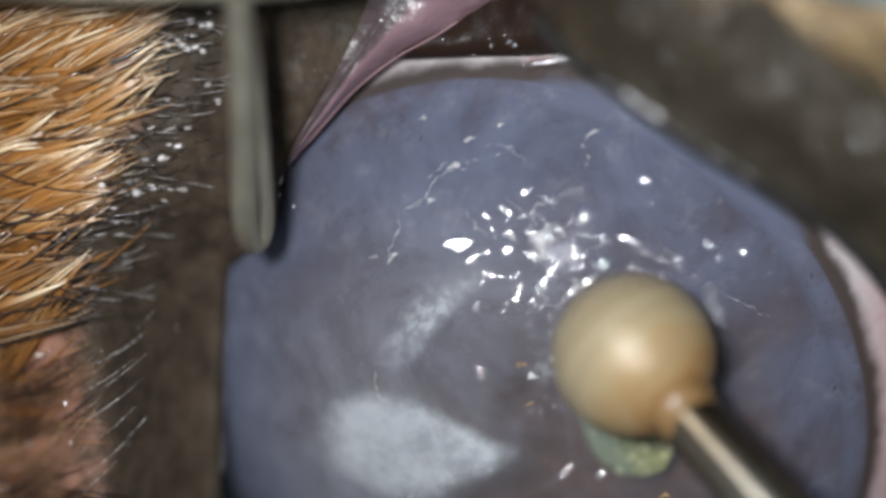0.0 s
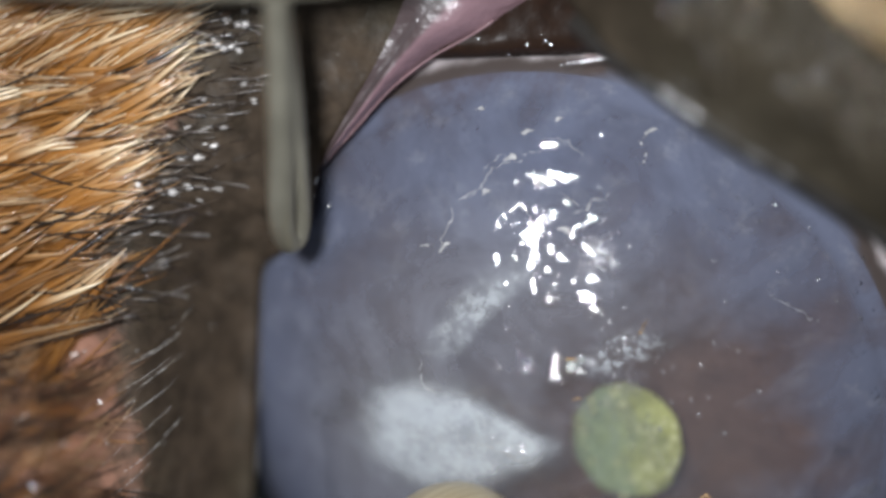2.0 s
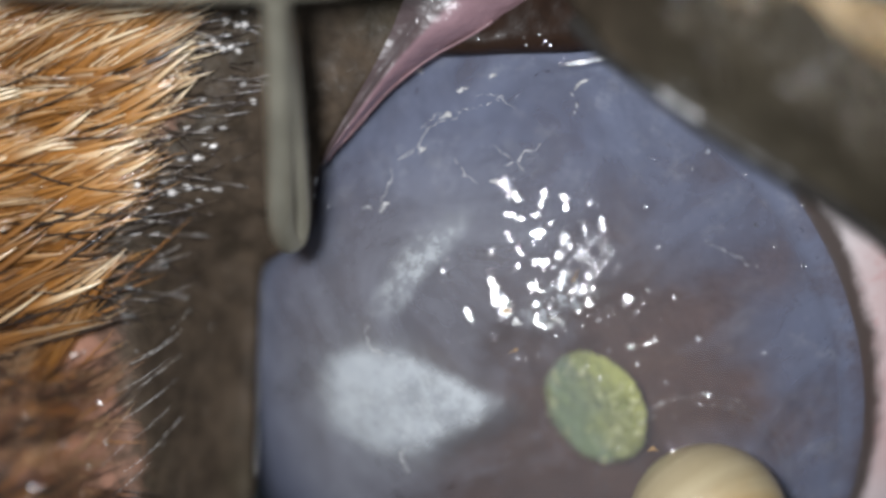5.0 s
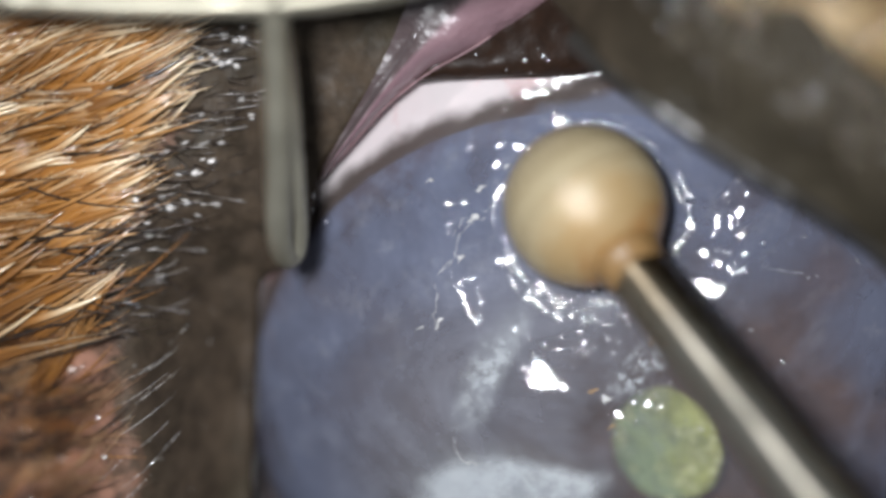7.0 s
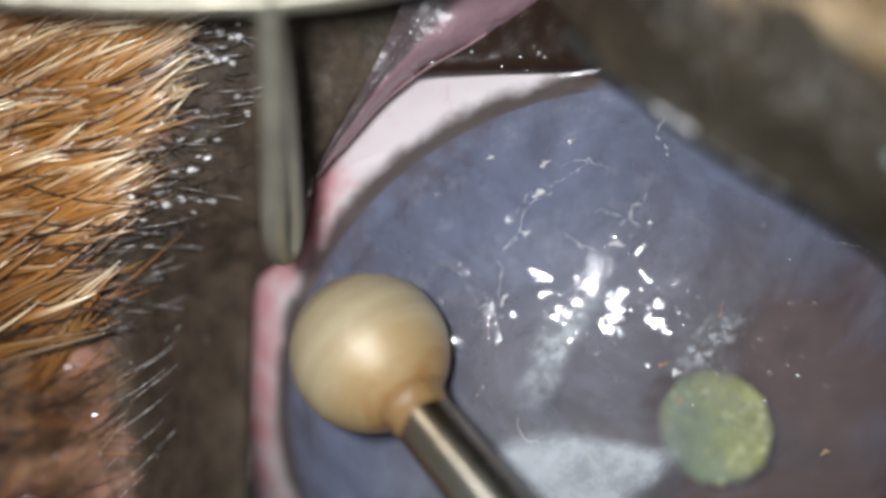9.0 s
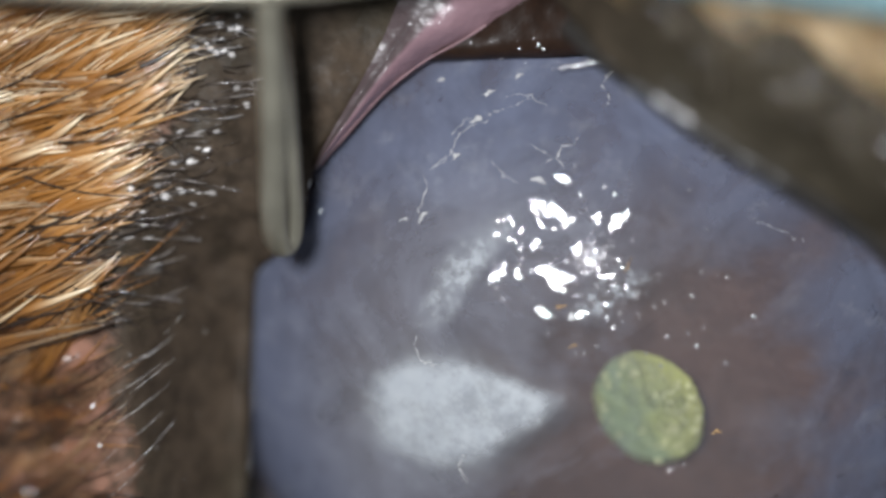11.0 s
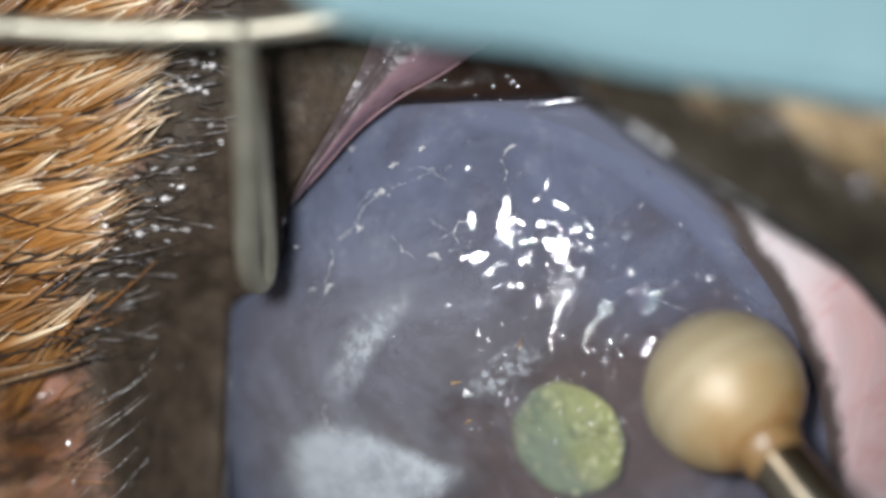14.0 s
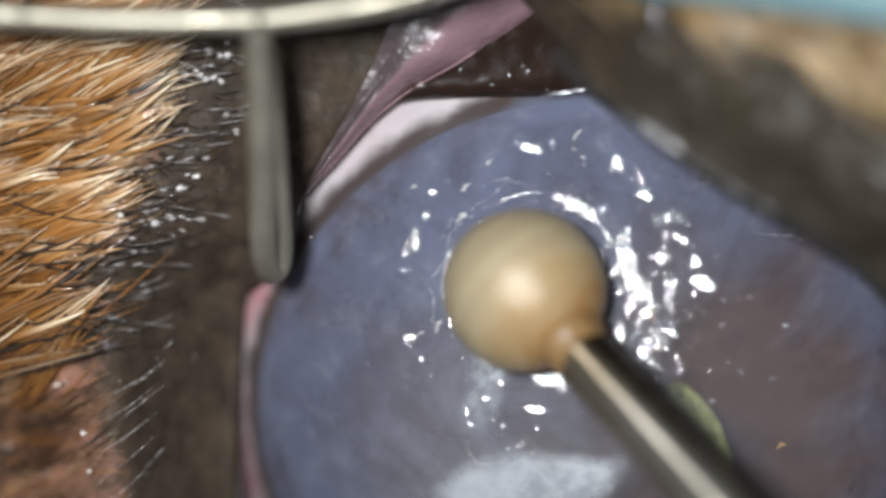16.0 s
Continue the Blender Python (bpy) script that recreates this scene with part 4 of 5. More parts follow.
def build_brow(dog, thick_lid):
    """The tan brow hair beside the drape, which slides with it."""
    rnd = random.Random(9)
    brow = fur_material("brow", (0.045, 0.027, 0.012), (0.26, 0.155, 0.06), (0.47, 0.32, 0.15), (0.6, 0.45, 0.25), 0.6)
    hairs = []
    for k in range(150):
        x = rnd.uniform(1000, 2300)
        y = 82 + 0.4 * (x - 1400) - abs(rnd.gauss(0, 110))
        ang, ln, lift, bend, tone = rnd.gauss(-24, 11), rnd.uniform(140, 320), rnd.uniform(0.2, 0.9), rnd.gauss(0, 16), rnd.uniform(0.1, 1.1)
        for j in range(rnd.randint(6, 14)):
            hairs.append((hair(x + rnd.gauss(0, 16), y + rnd.gauss(0, 10), ang + rnd.gauss(0, 3), ln * rnd.uniform(0.8, 1.1), -0.1, lift, bend, 7), rnd.uniform(2.2, 4.6) * S, tone))
    ob = strands("fur", hairs, brow, dog, "tan brow hair beside the drape", kind="stuff")
    hairs = []
    for k in range(110):
        x = rnd.uniform(1120, 1750)
        y = -60 + 0.62 * (x - 1000) - rnd.uniform(-20, 190)
        hairs.append((hair(x, y, rnd.gauss(-60, 26), rnd.uniform(30, 95), -0.05, rnd.uniform(0.1, 0.7), rnd.gauss(0, 40), 7), rnd.uniform(2.4, 4.6) * S))
    grey = fur_material("lid_bristle", (0.03, 0.022, 0.014), (0.09, 0.07, 0.045), (0.28, 0.23, 0.17), (0.2, 0.17, 0.12), 1.0)
    strands("fur", hairs, grey, thick_lid, "short wet bristles on the thick lid", kind="stuff")
    return ob


def build_drops(dog):
    """Beads added on the dark lids to mirror the lamp as wet glints."""
    rnd = random.Random(7)
    poses = []

    def bead(x, y, z, r, flat, turn, fixed=False):
        poses.append(Matrix.Translation(P(x, y, z if fixed else z + skin_z(x, y))) @ pose(0, 0, 0, 0, 0, turn) @ Matrix.Diagonal((r * S, flat * r * S, 0.2 * r * S, 1)))

    # flattened beads that stand in for the glints of wet hair tips
    for k in range(30):
        y = rnd.uniform(-80, 480)
        x = tip_line(y) + rnd.triangular(-30, 160, 60)
        for j in range(rnd.randint(1, 3)):
            bead(x + rnd.gauss(0, 14), y + rnd.gauss(0, 8), rnd.uniform(0.5, 1.6), rnd.uniform(7, 13), rnd.uniform(0.4, 0.9), rnd.uniform(-10, 25))
    for k in range(26):
        y = rnd.uniform(-60, 540)
        bead(tip_line(y) + rnd.triangular(-90, 100, -20), y, rnd.uniform(0.3, 0.8), rnd.uniform(9, 20), rnd.uniform(0.18, 0.4), rnd.uniform(-5, 22))
    for k in range(7):
        bead(rnd.uniform(330, 450), rnd.uniform(480, 900), rnd.uniform(0.0, 0.3), rnd.uniform(2, 4), 0.8, 0)
    for x, y, r in ((128, 655, 13), (98, 648, 10), (62, 630, 8), (110, 812, 12), (85, 822, 9), (238, 648, 6), (285, 812, 7)):
        bead(x, y, 0.25, r, 0.6, rnd.uniform(0, 40))
    for k in range(4):
        x, y = rnd.uniform(-80, 180), rnd.uniform(580, 900)
        bead(x, y, rnd.uniform(0.1, 0.3), rnd.uniform(5, 9), rnd.uniform(0.5, 1), rnd.uniform(0, 60))
    for k in range(16):
        x = rnd.uniform(1060, 1700)
        bead(x, -20 + 0.62 * (x - 1000) - abs(rnd.gauss(30, 130)), 0.2, rnd.uniform(5, 11), rnd.uniform(0.3, 0.7), rnd.uniform(-70, -20))
    for x, y, r in ((1192, 172, 12), (1216, 188, 15), (1430, 240, 13), (1380, 180, 11)):
        bead(x, y, 0.15, r, 0.45, -38)
    balls("moisture", poses, 2, bead_material(), dog, "clear beads added for the wet glints on the lids and hair tips")
    poses.clear()
    for k in range(15):
        x = rnd.gauss(960, 55)
        bead(x, rnd.uniform(88, 134) - 0.03 * abs(x - 965), 4.35, rnd.uniform(1.2, 3.4), rnd.uniform(0.5, 0.9), rnd.uniform(0, 40), True)
    for x, y, r, lean in ((556, 346, 9, 74), (553, 372, 5, 80), (578, 392, 5, 40), (463, 556, 3, 0), (462, 640, 3, 80)):
        bead(x, y, 3.1 if y < 400 else 1.4, r, 0.3, lean, True)
    for k in range(26):
        x, y = rnd.uniform(-60, 210), rnd.uniform(560, 960)
        bead(x, y, skin_z(x, y) + rnd.uniform(0.15, 0.4), rnd.uniform(2.5, 6.5), rnd.uniform(0.3, 0.8), rnd.uniform(0, 60), True)
    # small mirroring drops, added so that the blur spreads them into bright spots
    for k in range(34):
        x = rnd.uniform(1150, 1740)
        x0, y0 = x, -70 + 0.6 * (x - 1000) - abs(rnd.gauss(10, 75))
        for j in range(rnd.randint(1, 3)):
            u, v = x0 + rnd.gauss(0, 20), y0 + rnd.gauss(0, 20)
            bead(u, v, skin_z(u, v) + 0.35, rnd.uniform(2.2, 4.6), rnd.uniform(0.5, 0.9), rnd.uniform(-70, -20), True)
    balls("moisture", poses, 2, glint_material(), dog, "tiny drops added for bright glints in the corner of the eye and on the skin")


# ---- instruments ----
def build_speculum():
    spec = new("lid_speculum")
    steel = metal_material("speculum_steel", (0.2, 0.185, 0.135), (0.52, 0.485, 0.385), 0.4, 700)
    loop = [(484, -12, 9.6), (486, 60, 9.2), (490, 150, 8.6), (492, 280, 7.6), (493, 390, 6.6), (496, 432, 6.0), (506, 455, 5.6), (519, 451, 5.4), (526, 428, 5.5),
            (526, 380, 5.9), (520, 300, 6.8), (511, 200, 7.8), (498, 90, 8.5)]
    part("hook", tube([P(*p) for p in spline(loop, 90)], lambda u: (22.5 - 4.5 * step(0.4, 0.55, u)) * S, 16), steel, spec, "bent wire hook holding the lid open")
    bar = [(-900, -420, 4.0), (-400, -130, 5.0), (-60, -18, 9.3), (120, 2, 9.6), (300, 8, 9.7), (489, 6, 9.7)]
    part("bar", tube([P(*p) for p in spline(bar, 60)], 22 * S, 16), steel, spec, "polished round wire bar")
    bar = [(493, 6, 9.7), (600, -8, 9.8), (740, -34, 9.9), (950, -110, 9.6), (1200, -260, 7.0)]
    part("bar", tube([P(*p) for p in spline(bar, 50)], 21 * S, 16), steel, spec, "polished round wire bar")
    return tagged(spec, "polished steel wire lid speculum hooked under the eyelid", "speculum")


R_BALL = 145 * S * 0.94


def build_burr():
    burr = new("ball_burr")
    bm = bmesh.new()
    bmesh.ops.create_uvsphere(bm, u_segments=64, v_segments=40, radius=R_BALL)
    part("ball", bm, ball_material(), burr, "gold-coloured diamond-coated ball")
    prof = [(0.8, 47), (0.9, 54), (1.0, 56), (1.06, 55), (1.15, 55), (1.5, 56.5), (2.0, 58), (3.0, 60), (4.5, 62), (6.5, 64), (9, 65), (16, 65), (16.3, 110), (30, 120)]
    path = [(z * R_BALL, r * S * 0.94) for z, r in prof]
    bm = loft([[Vector((r * math.cos(a), r * math.sin(a), z)) for a in [2 * math.pi * k / 28 for k in range(28)]] for z, r in path], True, None, True)
    part("shaft", bm, shaft_material(), burr, "steel shaft stained golden brown at the neck")
    rows = []
    for z, r in ((0.82, 60), (0.88, 65), (0.94, 66), (1.0, 63), (1.07, 60), (1.15, 58), (1.24, 56)):
        line = []
        for k in range(36):
            c = Vector((math.cos(2 * math.pi * k / 36), math.sin(2 * math.pi * k / 36), z * 3))
            rr = (55.2 + (r - 55.2) * (1 + 1.1 * noise.noise(c * 1.6))) * S * 0.94
            line.append(Vector((c.x * rr, c.y * rr, (z + 0.05 * noise.noise(c * 2)) * R_BALL)))
        rows.append(line)
    g = Graph("residue")
    h = g.bump(g.noise(3000, 4), 5e-5)
    paste = g.done(g.principled(g.mix(g.noise(1800, 5, 0.7), (0.13, 0.065, 0.02), (0.36, 0.22, 0.09)), 0.4, 0, h, 0.4, 0.25, 0.2, h))
    part("residue", loft(rows, True), paste, burr, "wet brown residue clinging to the neck")
    return tagged(burr, "gold ball-tipped burr on a steel shaft against the cornea", "burr")


def build_film(size):
    """A low swell of clear fluid on the cornea; its own z is the crest's normal, its origin the crest's foot."""
    bm = bmesh.new()
    lay = bm.verts.layers.float.new("edge")
    wide, n, rings = size * SE, 96, 36
    vs = []
    for k in range(rings + 1):
        u = max(0.004, k / rings)
        line = []
        for i in range(n):
            a = 2 * math.pi * i / n
            r = u * wide
            v = bm.verts.new((r * math.cos(a), r * math.sin(a), math.sqrt(R_CORN ** 2 - r * r) - R_CORN + (4 + 42 * u * u * (size / 300) ** 2) * SE * (1 - u * u) ** 2))
            v[lay] = u
            line.append(v)
        vs.append(line)
    for a, b in zip(vs, vs[1:]):
        for i in range(n):
            bm.faces.new((a[i], b[i], b[(i + 1) % n], a[(i + 1) % n]))
    bm.faces.new(vs[0])
    ob = part("tear_film", bm, film_material())
    ob.visible_shadow = False
    return tagged(ob, "clear swell of tears glinting on the clouded cornea", "fluid", "swells of tears")


def build_fluid():
    """A low uneven ring of fluid pushed up round the ball; its own z is the cornea's normal."""
    g = Graph("irrigation_fluid")
    h = g.bump(g.noise(3000, 2), 3e-5, 1.0, g.bump(g.noise(700, 1.5, 0.5), 2.4e-4))
    gloss = g.node("BsdfGlossy", (0, (1, 1, 1)), ("Roughness", 0.05), ("Normal", h)).outputs[0]
    water = g.done(g.blend(g.node("Fresnel", (0, 1.34), ("Normal", h)).outputs[0], g.node("BsdfTransparent").outputs[0], gloss))
    rows = []
    prof = [(0.55, 0.30), (0.72, 0.13), (0.86, 0.05), (1.0, 0.035), (1.12, 0.06), (1.24, 0.13), (1.36, 0.15), (1.5, 0.11), (1.6, 0.06), (1.7, 0.07), (1.8, 0.14), (1.9, 0.22), (2.0, 0.28), (2.1, 0.29), (2.2, 0.24), (2.3, 0.14), (2.4, 0.05), (2.5, -0.03), (2.6, -0.08)]
    for r, z in prof:
        line = []
        for k in range(150):
            a = 2 * math.pi * k / 150
            c = Vector((math.cos(a), math.sin(a), 0))
            w = 1 + 0.10 * noise.noise(c * 1.7 + Vector((3, 0, 0))) + 0.05 * noise.noise(c * 5)
            lump = 0.055 * noise.noise(c * 4.5 * r + Vector((0, 5, r * 3))) if 0.9 < r < 2.5 else 0
            rr = r * R_BALL * (w if r > 0.9 else 1)
            sag = R_CORN - math.sqrt(R_CORN ** 2 - rr ** 2)
            line.append(Vector((c.x * rr, c.y * rr, (z * (1 + (0.6 if r < 1.65 else 1.3) * noise.noise(c * (3 if r < 1.65 else 2.2))) + lump) * 1e-3 - sag)))
        rows.append(line)
    bm = loft(rows, True)
    bmesh.ops.recalc_face_normals(bm, faces=bm.faces)
    ob = part("irrigation_fluid", bm, water)
    ob.visible_shadow = False
    g = Graph("meniscus")
    h = g.bump(g.noise(2300, 3, 0.6), 1.7e-4)
    shine = g.done(g.blend(0.14, g.node("BsdfTransparent").outputs[0], g.node("BsdfGlossy", (0, (1, 1, 1)), ("Roughness", 0.1), ("Normal", h)).outputs[0]))
    for r0, k0, w0, more in ((1.13, 0.0, 8.0, 0.3), (1.24, 4.0, 7.0, 0.2)):
        wave = [max(0.0, more + 1.5 * noise.noise(Vector((2.6 * math.cos(2 * math.pi * k / 180), 2.6 * math.sin(2 * math.pi * k / 180), k0 + 2)))
                    + 0.5 * noise.noise(Vector((11 * math.cos(2 * math.pi * k / 180), 11 * math.sin(2 * math.pi * k / 180), k0)))) for k in range(180)]
        rows = []
        for j in range(7):
            v = j / 3 - 1
            line = []
            for k in range(180):
                c = Vector((math.cos(2 * math.pi * k / 180), math.sin(2 * math.pi * k / 180), k0))
                half = min(1.0, wave[k]) * w0 * S
                rr = r0 * R_BALL * (1 + 0.05 * noise.noise(c * 2.2) + 0.015 * noise.noise(c * 8)) + v * half
                line.append(Vector((c.x * rr, c.y * rr, 0.00009 + 0.22 * half * (1 - v * v) - R_CORN + math.sqrt(R_CORN ** 2 - rr ** 2))))
            rows.append(line)
        bm = loft(rows, True)
        bmesh.ops.recalc_face_normals(bm, faces=bm.faces)
        edge_ob = part("meniscus", bm, shine, ob)
        edge_ob.visible_shadow = False
    return tagged(ob, "clear ring of irrigation fluid round the burr ball", "fluid")


def build_drape():
    bm = bmesh.new()
    rows = []
    for k in range(-4, 44):
        line = []
        for i in range(90):
            x = -1500 + i * 55
            e = 6 + 0.165 * (x - 652) - 0.75 * max(0, 640 - x) + 5 * math.sin(x * 0.011) + 8 * noise.noise(Vector((x * 0.004, 3, 0)))
            if k < 0:
                a = math.pi * (k + 4) / 4
                y, z = e - 14 + 14 * math.sin(a) - 40 * (k == -4), 14.5 - 0.3 * math.cos(a)
                z = 14.5 - 0.25 * math.cos(a) if k > -4 else 13.9
            else:
                v = 14 + k * 20 * (1 + k * 0.09)
                y = e - v
                fall = v * 0.001
                z = 14.8 + 0.5 * noise.noise(Vector((x * 0.003, v * 0.004, 1))) * min(1, v / 150) - 3.5 * fall ** 2
            line.append(P(x, y, z))
        rows.append(line)
    bm = loft(rows)
    bmesh.ops.recalc_face_normals(bm, faces=bm.faces)
    ob = part("surgical_drape", bm, cloth_material())
    line = [P(x, 6 + 0.165 * (x - 652) - 0.75 * max(0, 640 - x) + 5 * math.sin(x * 0.011) + 8 * noise.noise(Vector((x * 0.004, 3, 0))) - 36, 14.95) for x in range(-1400, 3300, 40)]
    part("hem", tube(line, lambda u: (7 + 2 * noise.noise(Vector((u * 40, 0, 0)))) * S, 8), cloth_material(), ob, "stitched fold along the drape's edge")
    return tagged(ob, "teal woven surgical drape lying over the dog's brow", "drape")


def build_table():
    """The padded table on which the head lies."""
    bm = bmesh.new()
    bmesh.ops.create_cube(bm, size=1, matrix=Matrix.Translation((0.005, -0.01, -0.036)) @ Matrix.Diagonal((0.24, 0.22, 0.018, 1)))
    bmesh.ops.bevel(bm, geom=bm.edges[:], offset=0.006, segments=4, affect="EDGES")
    ob = part("operating_table", bm, plain("table_cover", (0.12, 0.3, 0.34), (0.16, 0.38, 0.42), 0.8, 60), None, "", False)
    tagged(ob, "padded operating table covered in plain teal cloth", "table", kind="structure")


# ---- the place ----
dog = new("dog")
tagged(dog, "tan dog under surgery with one clouded eye held open", "dog")
thick_lid, fold = build_head(dog)
eye = build_eye(dog)
spec = build_speculum()
burr = build_burr()
drape = build_drape()
fluid = build_fluid()
film = build_film(300)
ripple = build_film(210)
surge = build_film(220)
build_table()
build_drops(dog)
brow = build_brow(dog, thick_lid)
build_fur(dog)

# the ball's way over the cornea: t, x, y
BALL = [(0, 1125, 630), (0.1, 962, 740), (0.2, 695, 1008), (0.3, 824, 867), (0.4, 925, 716), (0.5, 832, 772), (0.6, 768, 834), (0.7, 715, 875), (0.8,
        667, 899), (0.9, 723, 875), (1, 738, 868), (1.1, 752, 859), (1.2, 764, 859), (1.3, 764, 859), (1.4, 792, 859), (1.5, 938, 802), (1.6, 990, 785), (1.7,
        978, 785), (1.8, 885, 883), (1.9, 792, 1000), (2, 805, 995), (2.1, 1018, 720), (2.2, 925, 720), (2.3, 550, 1004), (2.4, 558, 968), (2.5, 840, 660),
        (2.6, 1132, 441), (2.7, 849, 704), (2.8, 655, 956), (2.9, 954, 696), (3, 1000, 650), (3.1, 940, 1052), (3.2, 857, 923), (3.3, 1119, 680), (3.4, 901,
        883), (3.5, 740, 1000), (3.6, 954, 851), (3.7, 808, 996), (3.8, 909, 1072), (3.9, 1035, 899), (4, 1207, 780), (4.1, 1162, 1042), (4.2, 1162, 1042),
        (4.3, 1156, 843), (4.4, 1055, 968), (4.5, 1071, 1052), (4.6, 1162, 1032), (4.7, 1273, 843), (5.2, 1220, 980), (5.8, 1150, 760), (6.3, 1180, 480),
        (6.8, 1127, 380), (6.9, 1083, 364), (7, 1035, 365), (7.1, 970, 360), (7.2, 905, 360), (7.3, 865, 360), (7.4, 837, 360), (7.5, 803, 375), (7.6, 731,
        437), (7.7, 715, 461), (7.8, 711, 490), (7.9, 671, 570), (8, 640, 645), (8.1, 639, 696), (8.2, 647, 769), (8.3, 634, 822), (8.4, 651, 903), (8.5, 657,
        1052), (8.7, 662, 1052), (8.8, 671, 891), (8.9, 679, 708), (9, 655, 625), (9.1, 626, 692), (9.2, 594, 871), (9.3, 643, 919), (9.4, 667, 1012), (9.5,
        652, 1092), (10.3, 700, 1250), (11.5, 1000, 1250), (12.6, 1150, 1200), (13.2, 1202, 1103), (13.4, 1220, 1012), (13.5, 1215, 975), (13.6, 1261, 899),
        (13.7, 1285, 834), (13.8, 1301, 786), (13.9, 1297, 729), (14, 1285, 690), (14.1, 1273, 647), (14.2, 1257, 607), (14.3, 1229, 575), (14.4, 1220, 562),
        (14.5, 1210, 555), (14.6, 1176, 522), (14.7, 1127, 510), (14.8, 1075, 469), (14.9, 1059, 445), (15, 998, 435), (15.1, 946, 421), (15.2, 889, 429),
        (15.3, 828, 453), (15.4, 788, 469), (15.5, 776, 473), (15.6, 731, 502), (15.7, 687, 603), (15.8, 622, 793), (15.9, 723, 720), (15.96, 927, 514), (16,
        930, 512)]
# the shaft's heading in degrees: t, heading
HEADING = [(0, -49), (4.7, -50), (6.8, -52), (7.5, -55), (7.8, -52), (8.2, -50), (9.7, -50), (13.5, -53), (14.2, -54), (14.5, -51), (14.8, -53), (15, -50), (15.5, -50), (16, -48)]
# where the moving tear film mirrors the lamp: t, x, y, its own turn
GLINT = [(0, 890, 455, 0), (0.5, 965, 365, 25), (1, 1026, 450, 60), (1.5, 1000, 370, 95), (2, 1010, 460, 130), (2.5, 1060, 420, 165), (3, 1025, 330, 190), (3.5, 1005, 480, 220),
         (4, 975, 390, 250), (4.2, 930, 450, 262), (4.5, 945, 430, 285), (4.7, 930, 400, 300), (5.7, 940, 480, 330), (6.8, 955, 600, 370), (7, 1060, 710, 380), (7.5, 1120, 500, 415),
         (8, 1112, 515, 445), (8.5, 1095, 510, 475), (9, 1118, 515, 505), (9.5, 1060, 455, 540), (10.7, 1030, 430, 575), (11.8, 1010, 420, 610), (12, 1018, 452, 618), (12.5, 1033, 474, 640),
         (13, 965, 444, 670), (13.5, 950, 430, 695), (14, 920, 470, 725), (14.5, 905, 320, 750), (14.8, 850, 620, 768), (15, 950, 735, 780), (15.5, 1128, 530, 815), (15.8, 1100, 480, 835), (16, 1172, 560, 850)]
# the second, smaller swell: t, x, y
GLINT_2 = [(0, 1285, 525), (0.5, 1215, 610), (1, 1085, 440), (1.5, 1075, 425), (2, 985, 395), (2.5, 1135, 480), (3, 1170, 440), (3.5, 925, 410), (4, 970, 465), (4.2, 909, 538),
           (4.5, 992, 508), (4.7, 930, 510), (5.7, 1100, 440), (6.8, 1290, 345), (7, 940, 235), (7.5, 1000, 500), (8, 1000, 520), (8.5, 1025, 500), (9, 1010, 540), (9.5, 950, 465),
           (10.7, 950, 450), (11.8, 935, 440), (12, 960, 470), (12.5, 1140, 500), (13, 830, 450), (13.5, 770, 460), (14, 975, 390), (14.5, 965, 235), (14.8, 890, 240), (15, 995, 250), (15.5, 1020, 520),
           (15.8, 1150, 560), (16, 990, 590)]
# the surge of fluid that the ball pushes aside: t, x, y
GLINT_3 = [(0, 1100, 1000), (2.6, 1000, 1000), (2.8, 860, 560), (3, 900, 360), (3.2, 860, 560), (3.6, 950, 1000), (5.7, 1100, 1000), (6.5, 1250, 560), (6.8, 1230, 420), (7.1, 1250, 470),
           (7.6, 1200, 1000), (14.2, 1250, 1000), (14.6, 1290, 640), (14.8, 1310, 560), (15, 1255, 480), (15.2, 1240, 560), (15.5, 1200, 1000), (15.7, 1150, 1000), (15.9, 1170, 560), (16, 1185, 450)]
# the drape's slide down over the brow: t, units
SLIDE = [(0, -124), (1, -140), (2, -150), (3, -150), (4, -135), (4.6, -122), (5.7, -150), (7, -178), (9, -180), (9.7, -165), (11.8, -75), (12.5, -78), (13, -56),
         (13.5, -41), (14, -15), (14.5, -40), (15, -93), (15.5, -100), (16, -133)]
# the thick lid's pull away from the eye: t, units
PULL = [(0, 0), (13.4, 0), (14, 18), (14.5, 20), (15, 0), (16, 0)]


# the corner fold's slide, in units: t, slide
FOLD = [(0, -14), (2, -14), (4, -16), (4.7, -20), (5.7, -12), (6.8, -3), (7.5, 0), (8.5, -3), (9, -4), (9.5, -12), (10.7, -16), (11.8, -18), (12.5, -20), (13.5, -24), (14, -8),
        (14.5, -4), (15, 0), (15.5, 2), (16, 4)]


def burr_pose(t, x, y):
    dx, dy = drift(t)
    turn = turn_at(t)
    c = EYE + turn @ Vector((0, 0, C_Z))
    z = 6.0
    for k in range(6):
        p = P(x - dx, y - dy, z)
        h = (R_CORN + R_BALL - 0.00012) ** 2 - (p.x - c.x) ** 2 - (p.y - c.y) ** 2
        z = (c.z + math.sqrt(max(h, 1e-6))) * 1000
    p = P(x - dx, y - dy, z)
    az = float(np.interp(t, [r[0] for r in HEADING], [r[1] for r in HEADING]))
    el, az = radians(30), radians(az)
    way = Vector((math.cos(el) * math.cos(az), math.cos(el) * math.sin(az), math.sin(el)))
    return Matrix.Translation(p) @ way.to_track_quat("Z", "Y").to_matrix().to_4x4()


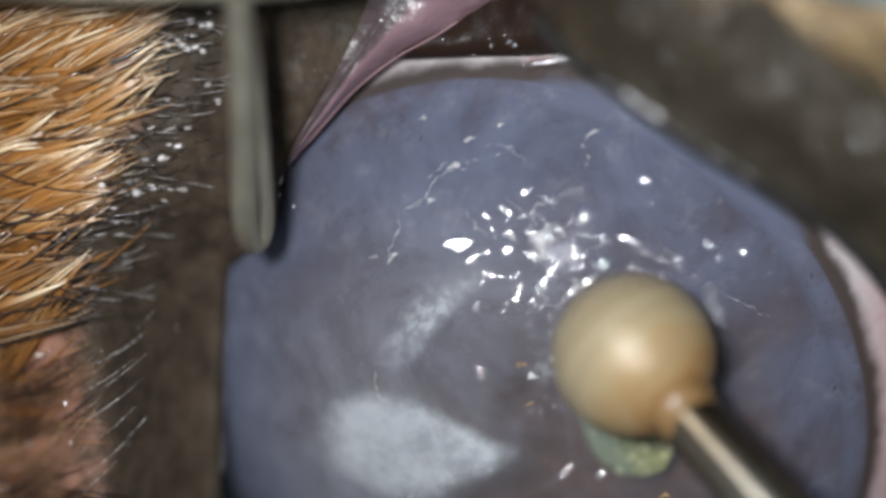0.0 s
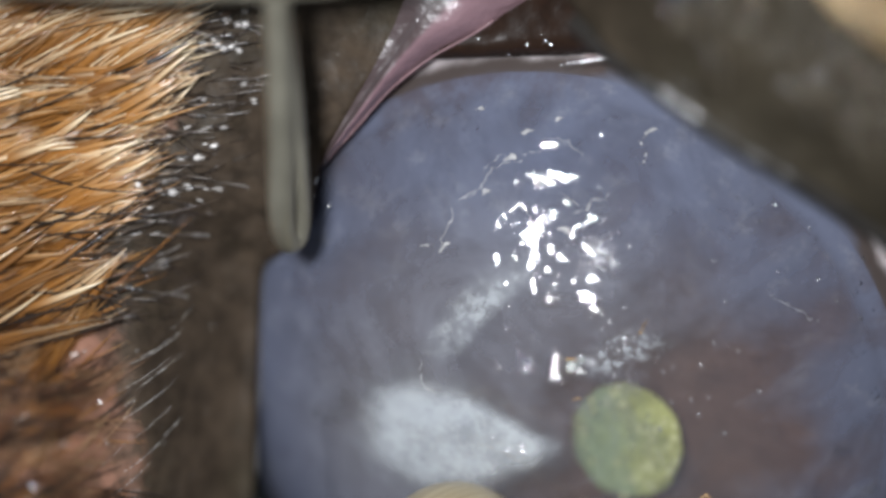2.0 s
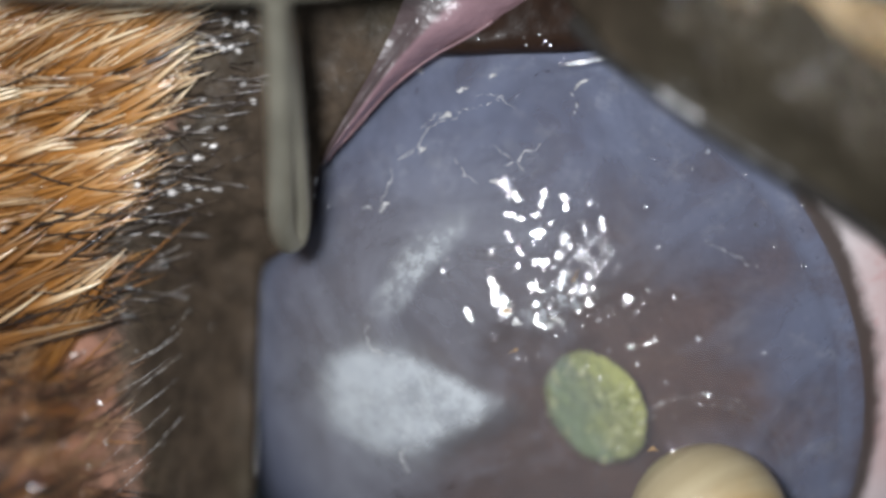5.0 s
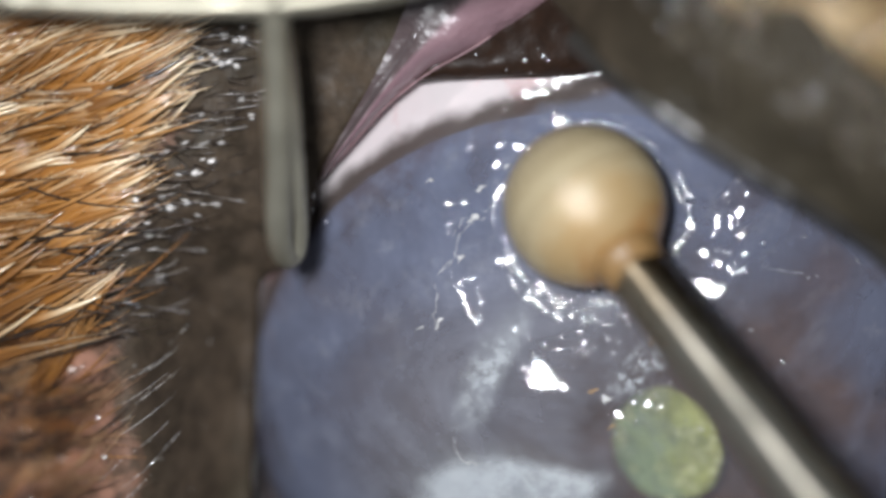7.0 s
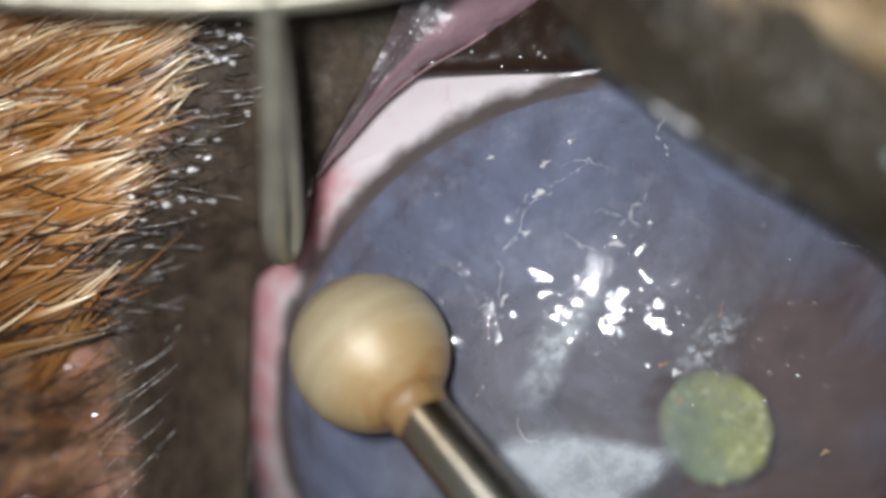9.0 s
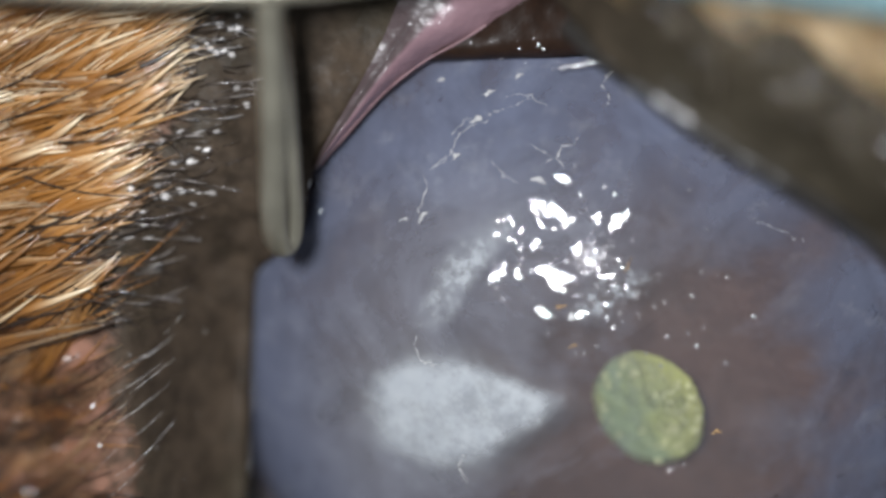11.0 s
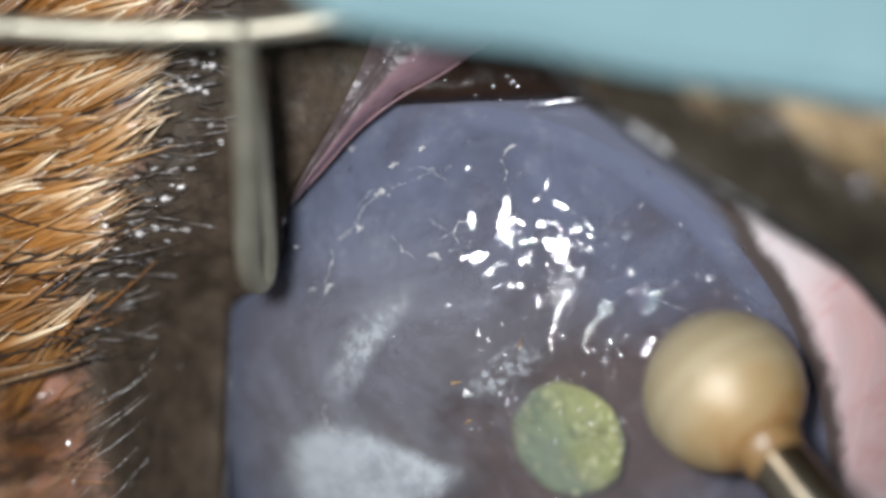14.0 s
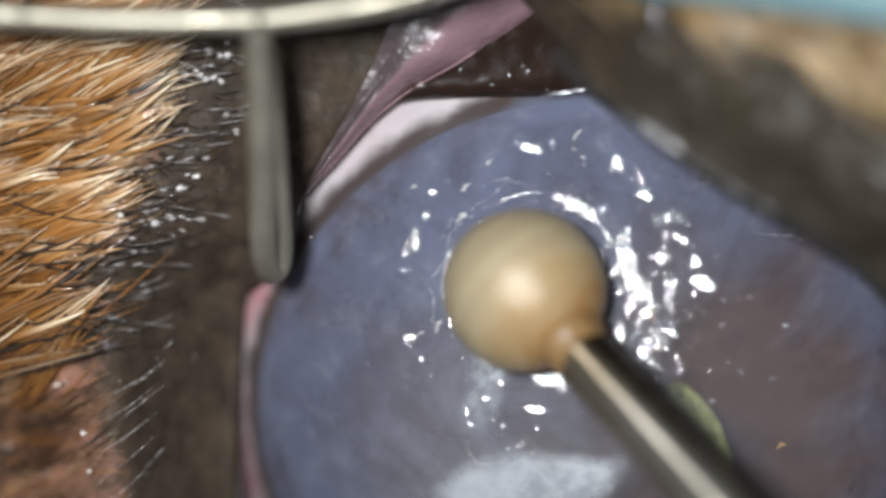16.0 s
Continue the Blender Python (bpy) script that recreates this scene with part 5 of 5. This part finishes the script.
def fluid_pose(t, x, y):
    ball = burr_pose(t, x, y).translation
    c = EYE + turn_at(t) @ Vector((0, 0, C_Z))
    n = (ball - c).normalized()
    return Matrix.Translation(c + n * (R_CORN + 2e-5)) @ Vector((0, 0, 1)).rotation_difference(n).to_matrix().to_4x4()


def pupil_pose(t, x, y, yaw, roll):
    """In the eye's own space, on the plane just before the iris."""
    dx, dy = drift(t)
    back = turn_at(t).transposed()
    p, q = [back @ (P(x - dx, y - dy, z) - EYE) for z in (0.0, 10.0)]
    p = p.lerp(q, (Z_PUPIL - p.z) / (q.z - p.z))
    return Matrix.Translation(p) @ back.to_4x4() @ pose(0, 0, 0, 0, 0, roll) @ pose(0, 0, 0, 12, yaw, 0)


def film_pose(t, x, y, spin, most):
    """On the cornea under the plan's place, its crest leant towards where it mirrors the lamp up to the lens."""
    dx, dy = drift(t)
    c = EYE + turn_at(t) @ Vector((0, 0, C_Z))
    z = 6.0
    for k in range(6):
        p = P(x - dx, y - dy, z)
        z = (c.z + math.sqrt(max(1e-6, R_CORN ** 2 - (p.x - c.x) ** 2 - (p.y - c.y) ** 2))) * 1000
    p = P(x - dx, y - dy, z)
    u = (p - c).normalized()
    h = ((lamp.location - p).normalized() + (Vector((0, 0, H)) - p).normalized()).normalized()
    q = u.rotation_difference(h)
    lean = Matrix.Rotation(min(q.angle, radians(most)), 3, q.axis) @ u if q.angle > 1e-4 else u
    return Matrix.Translation(p + u * 2e-5) @ Vector((0, 0, 1)).rotation_difference(lean).to_matrix().to_4x4() @ pose(0, 0, 0, 0, 0, spin)


def motions():
    walk(eye, [(t, Matrix.Translation(EYE) @ turn_at(t).to_4x4()) for t, x, y, z in TURN])
    pupil = [o for o in eye.children if o.name == "pupil"][0]
    walk(pupil, [(t, pupil_pose(*row)) for t, *row in [(r[0], *r) for r in PUPIL]])
    walk(film, [(t, film_pose(t, x, y, spin, 7.5)) for t, x, y, spin in GLINT])
    walk(ripple, [(t, film_pose(t, x, y, 37 * t, 13)) for t, x, y in GLINT_2])
    walk(surge, [(t, film_pose(t, x, y, 20 + 31 * t, 14)) for t, x, y in GLINT_3])
    walk(burr, [(t, burr_pose(t, x, y)) for t, x, y in BALL])
    walk(fluid, [(t, fluid_pose(t, x, y)) for t, x, y in BALL])
    walk(fold, [(t, pose(0, -y * S, 0)) for t, y in FOLD])
    walk(drape, [(t, pose(0, -s * S * 0.92, 0)) for t, s in SLIDE])
    walk(thick_lid, [(t, pose(p * 0.35 * S, p * 0.9 * S, 0)) for t, p in PULL])
    walk(brow, [(t, pose(0, -(s + 60 - 45 * step(6.5, 4.7, t) + 25 * step(15, 16, t)) * 0.7 * S * 0.92, 0)) for t, s in SLIDE])


motions()
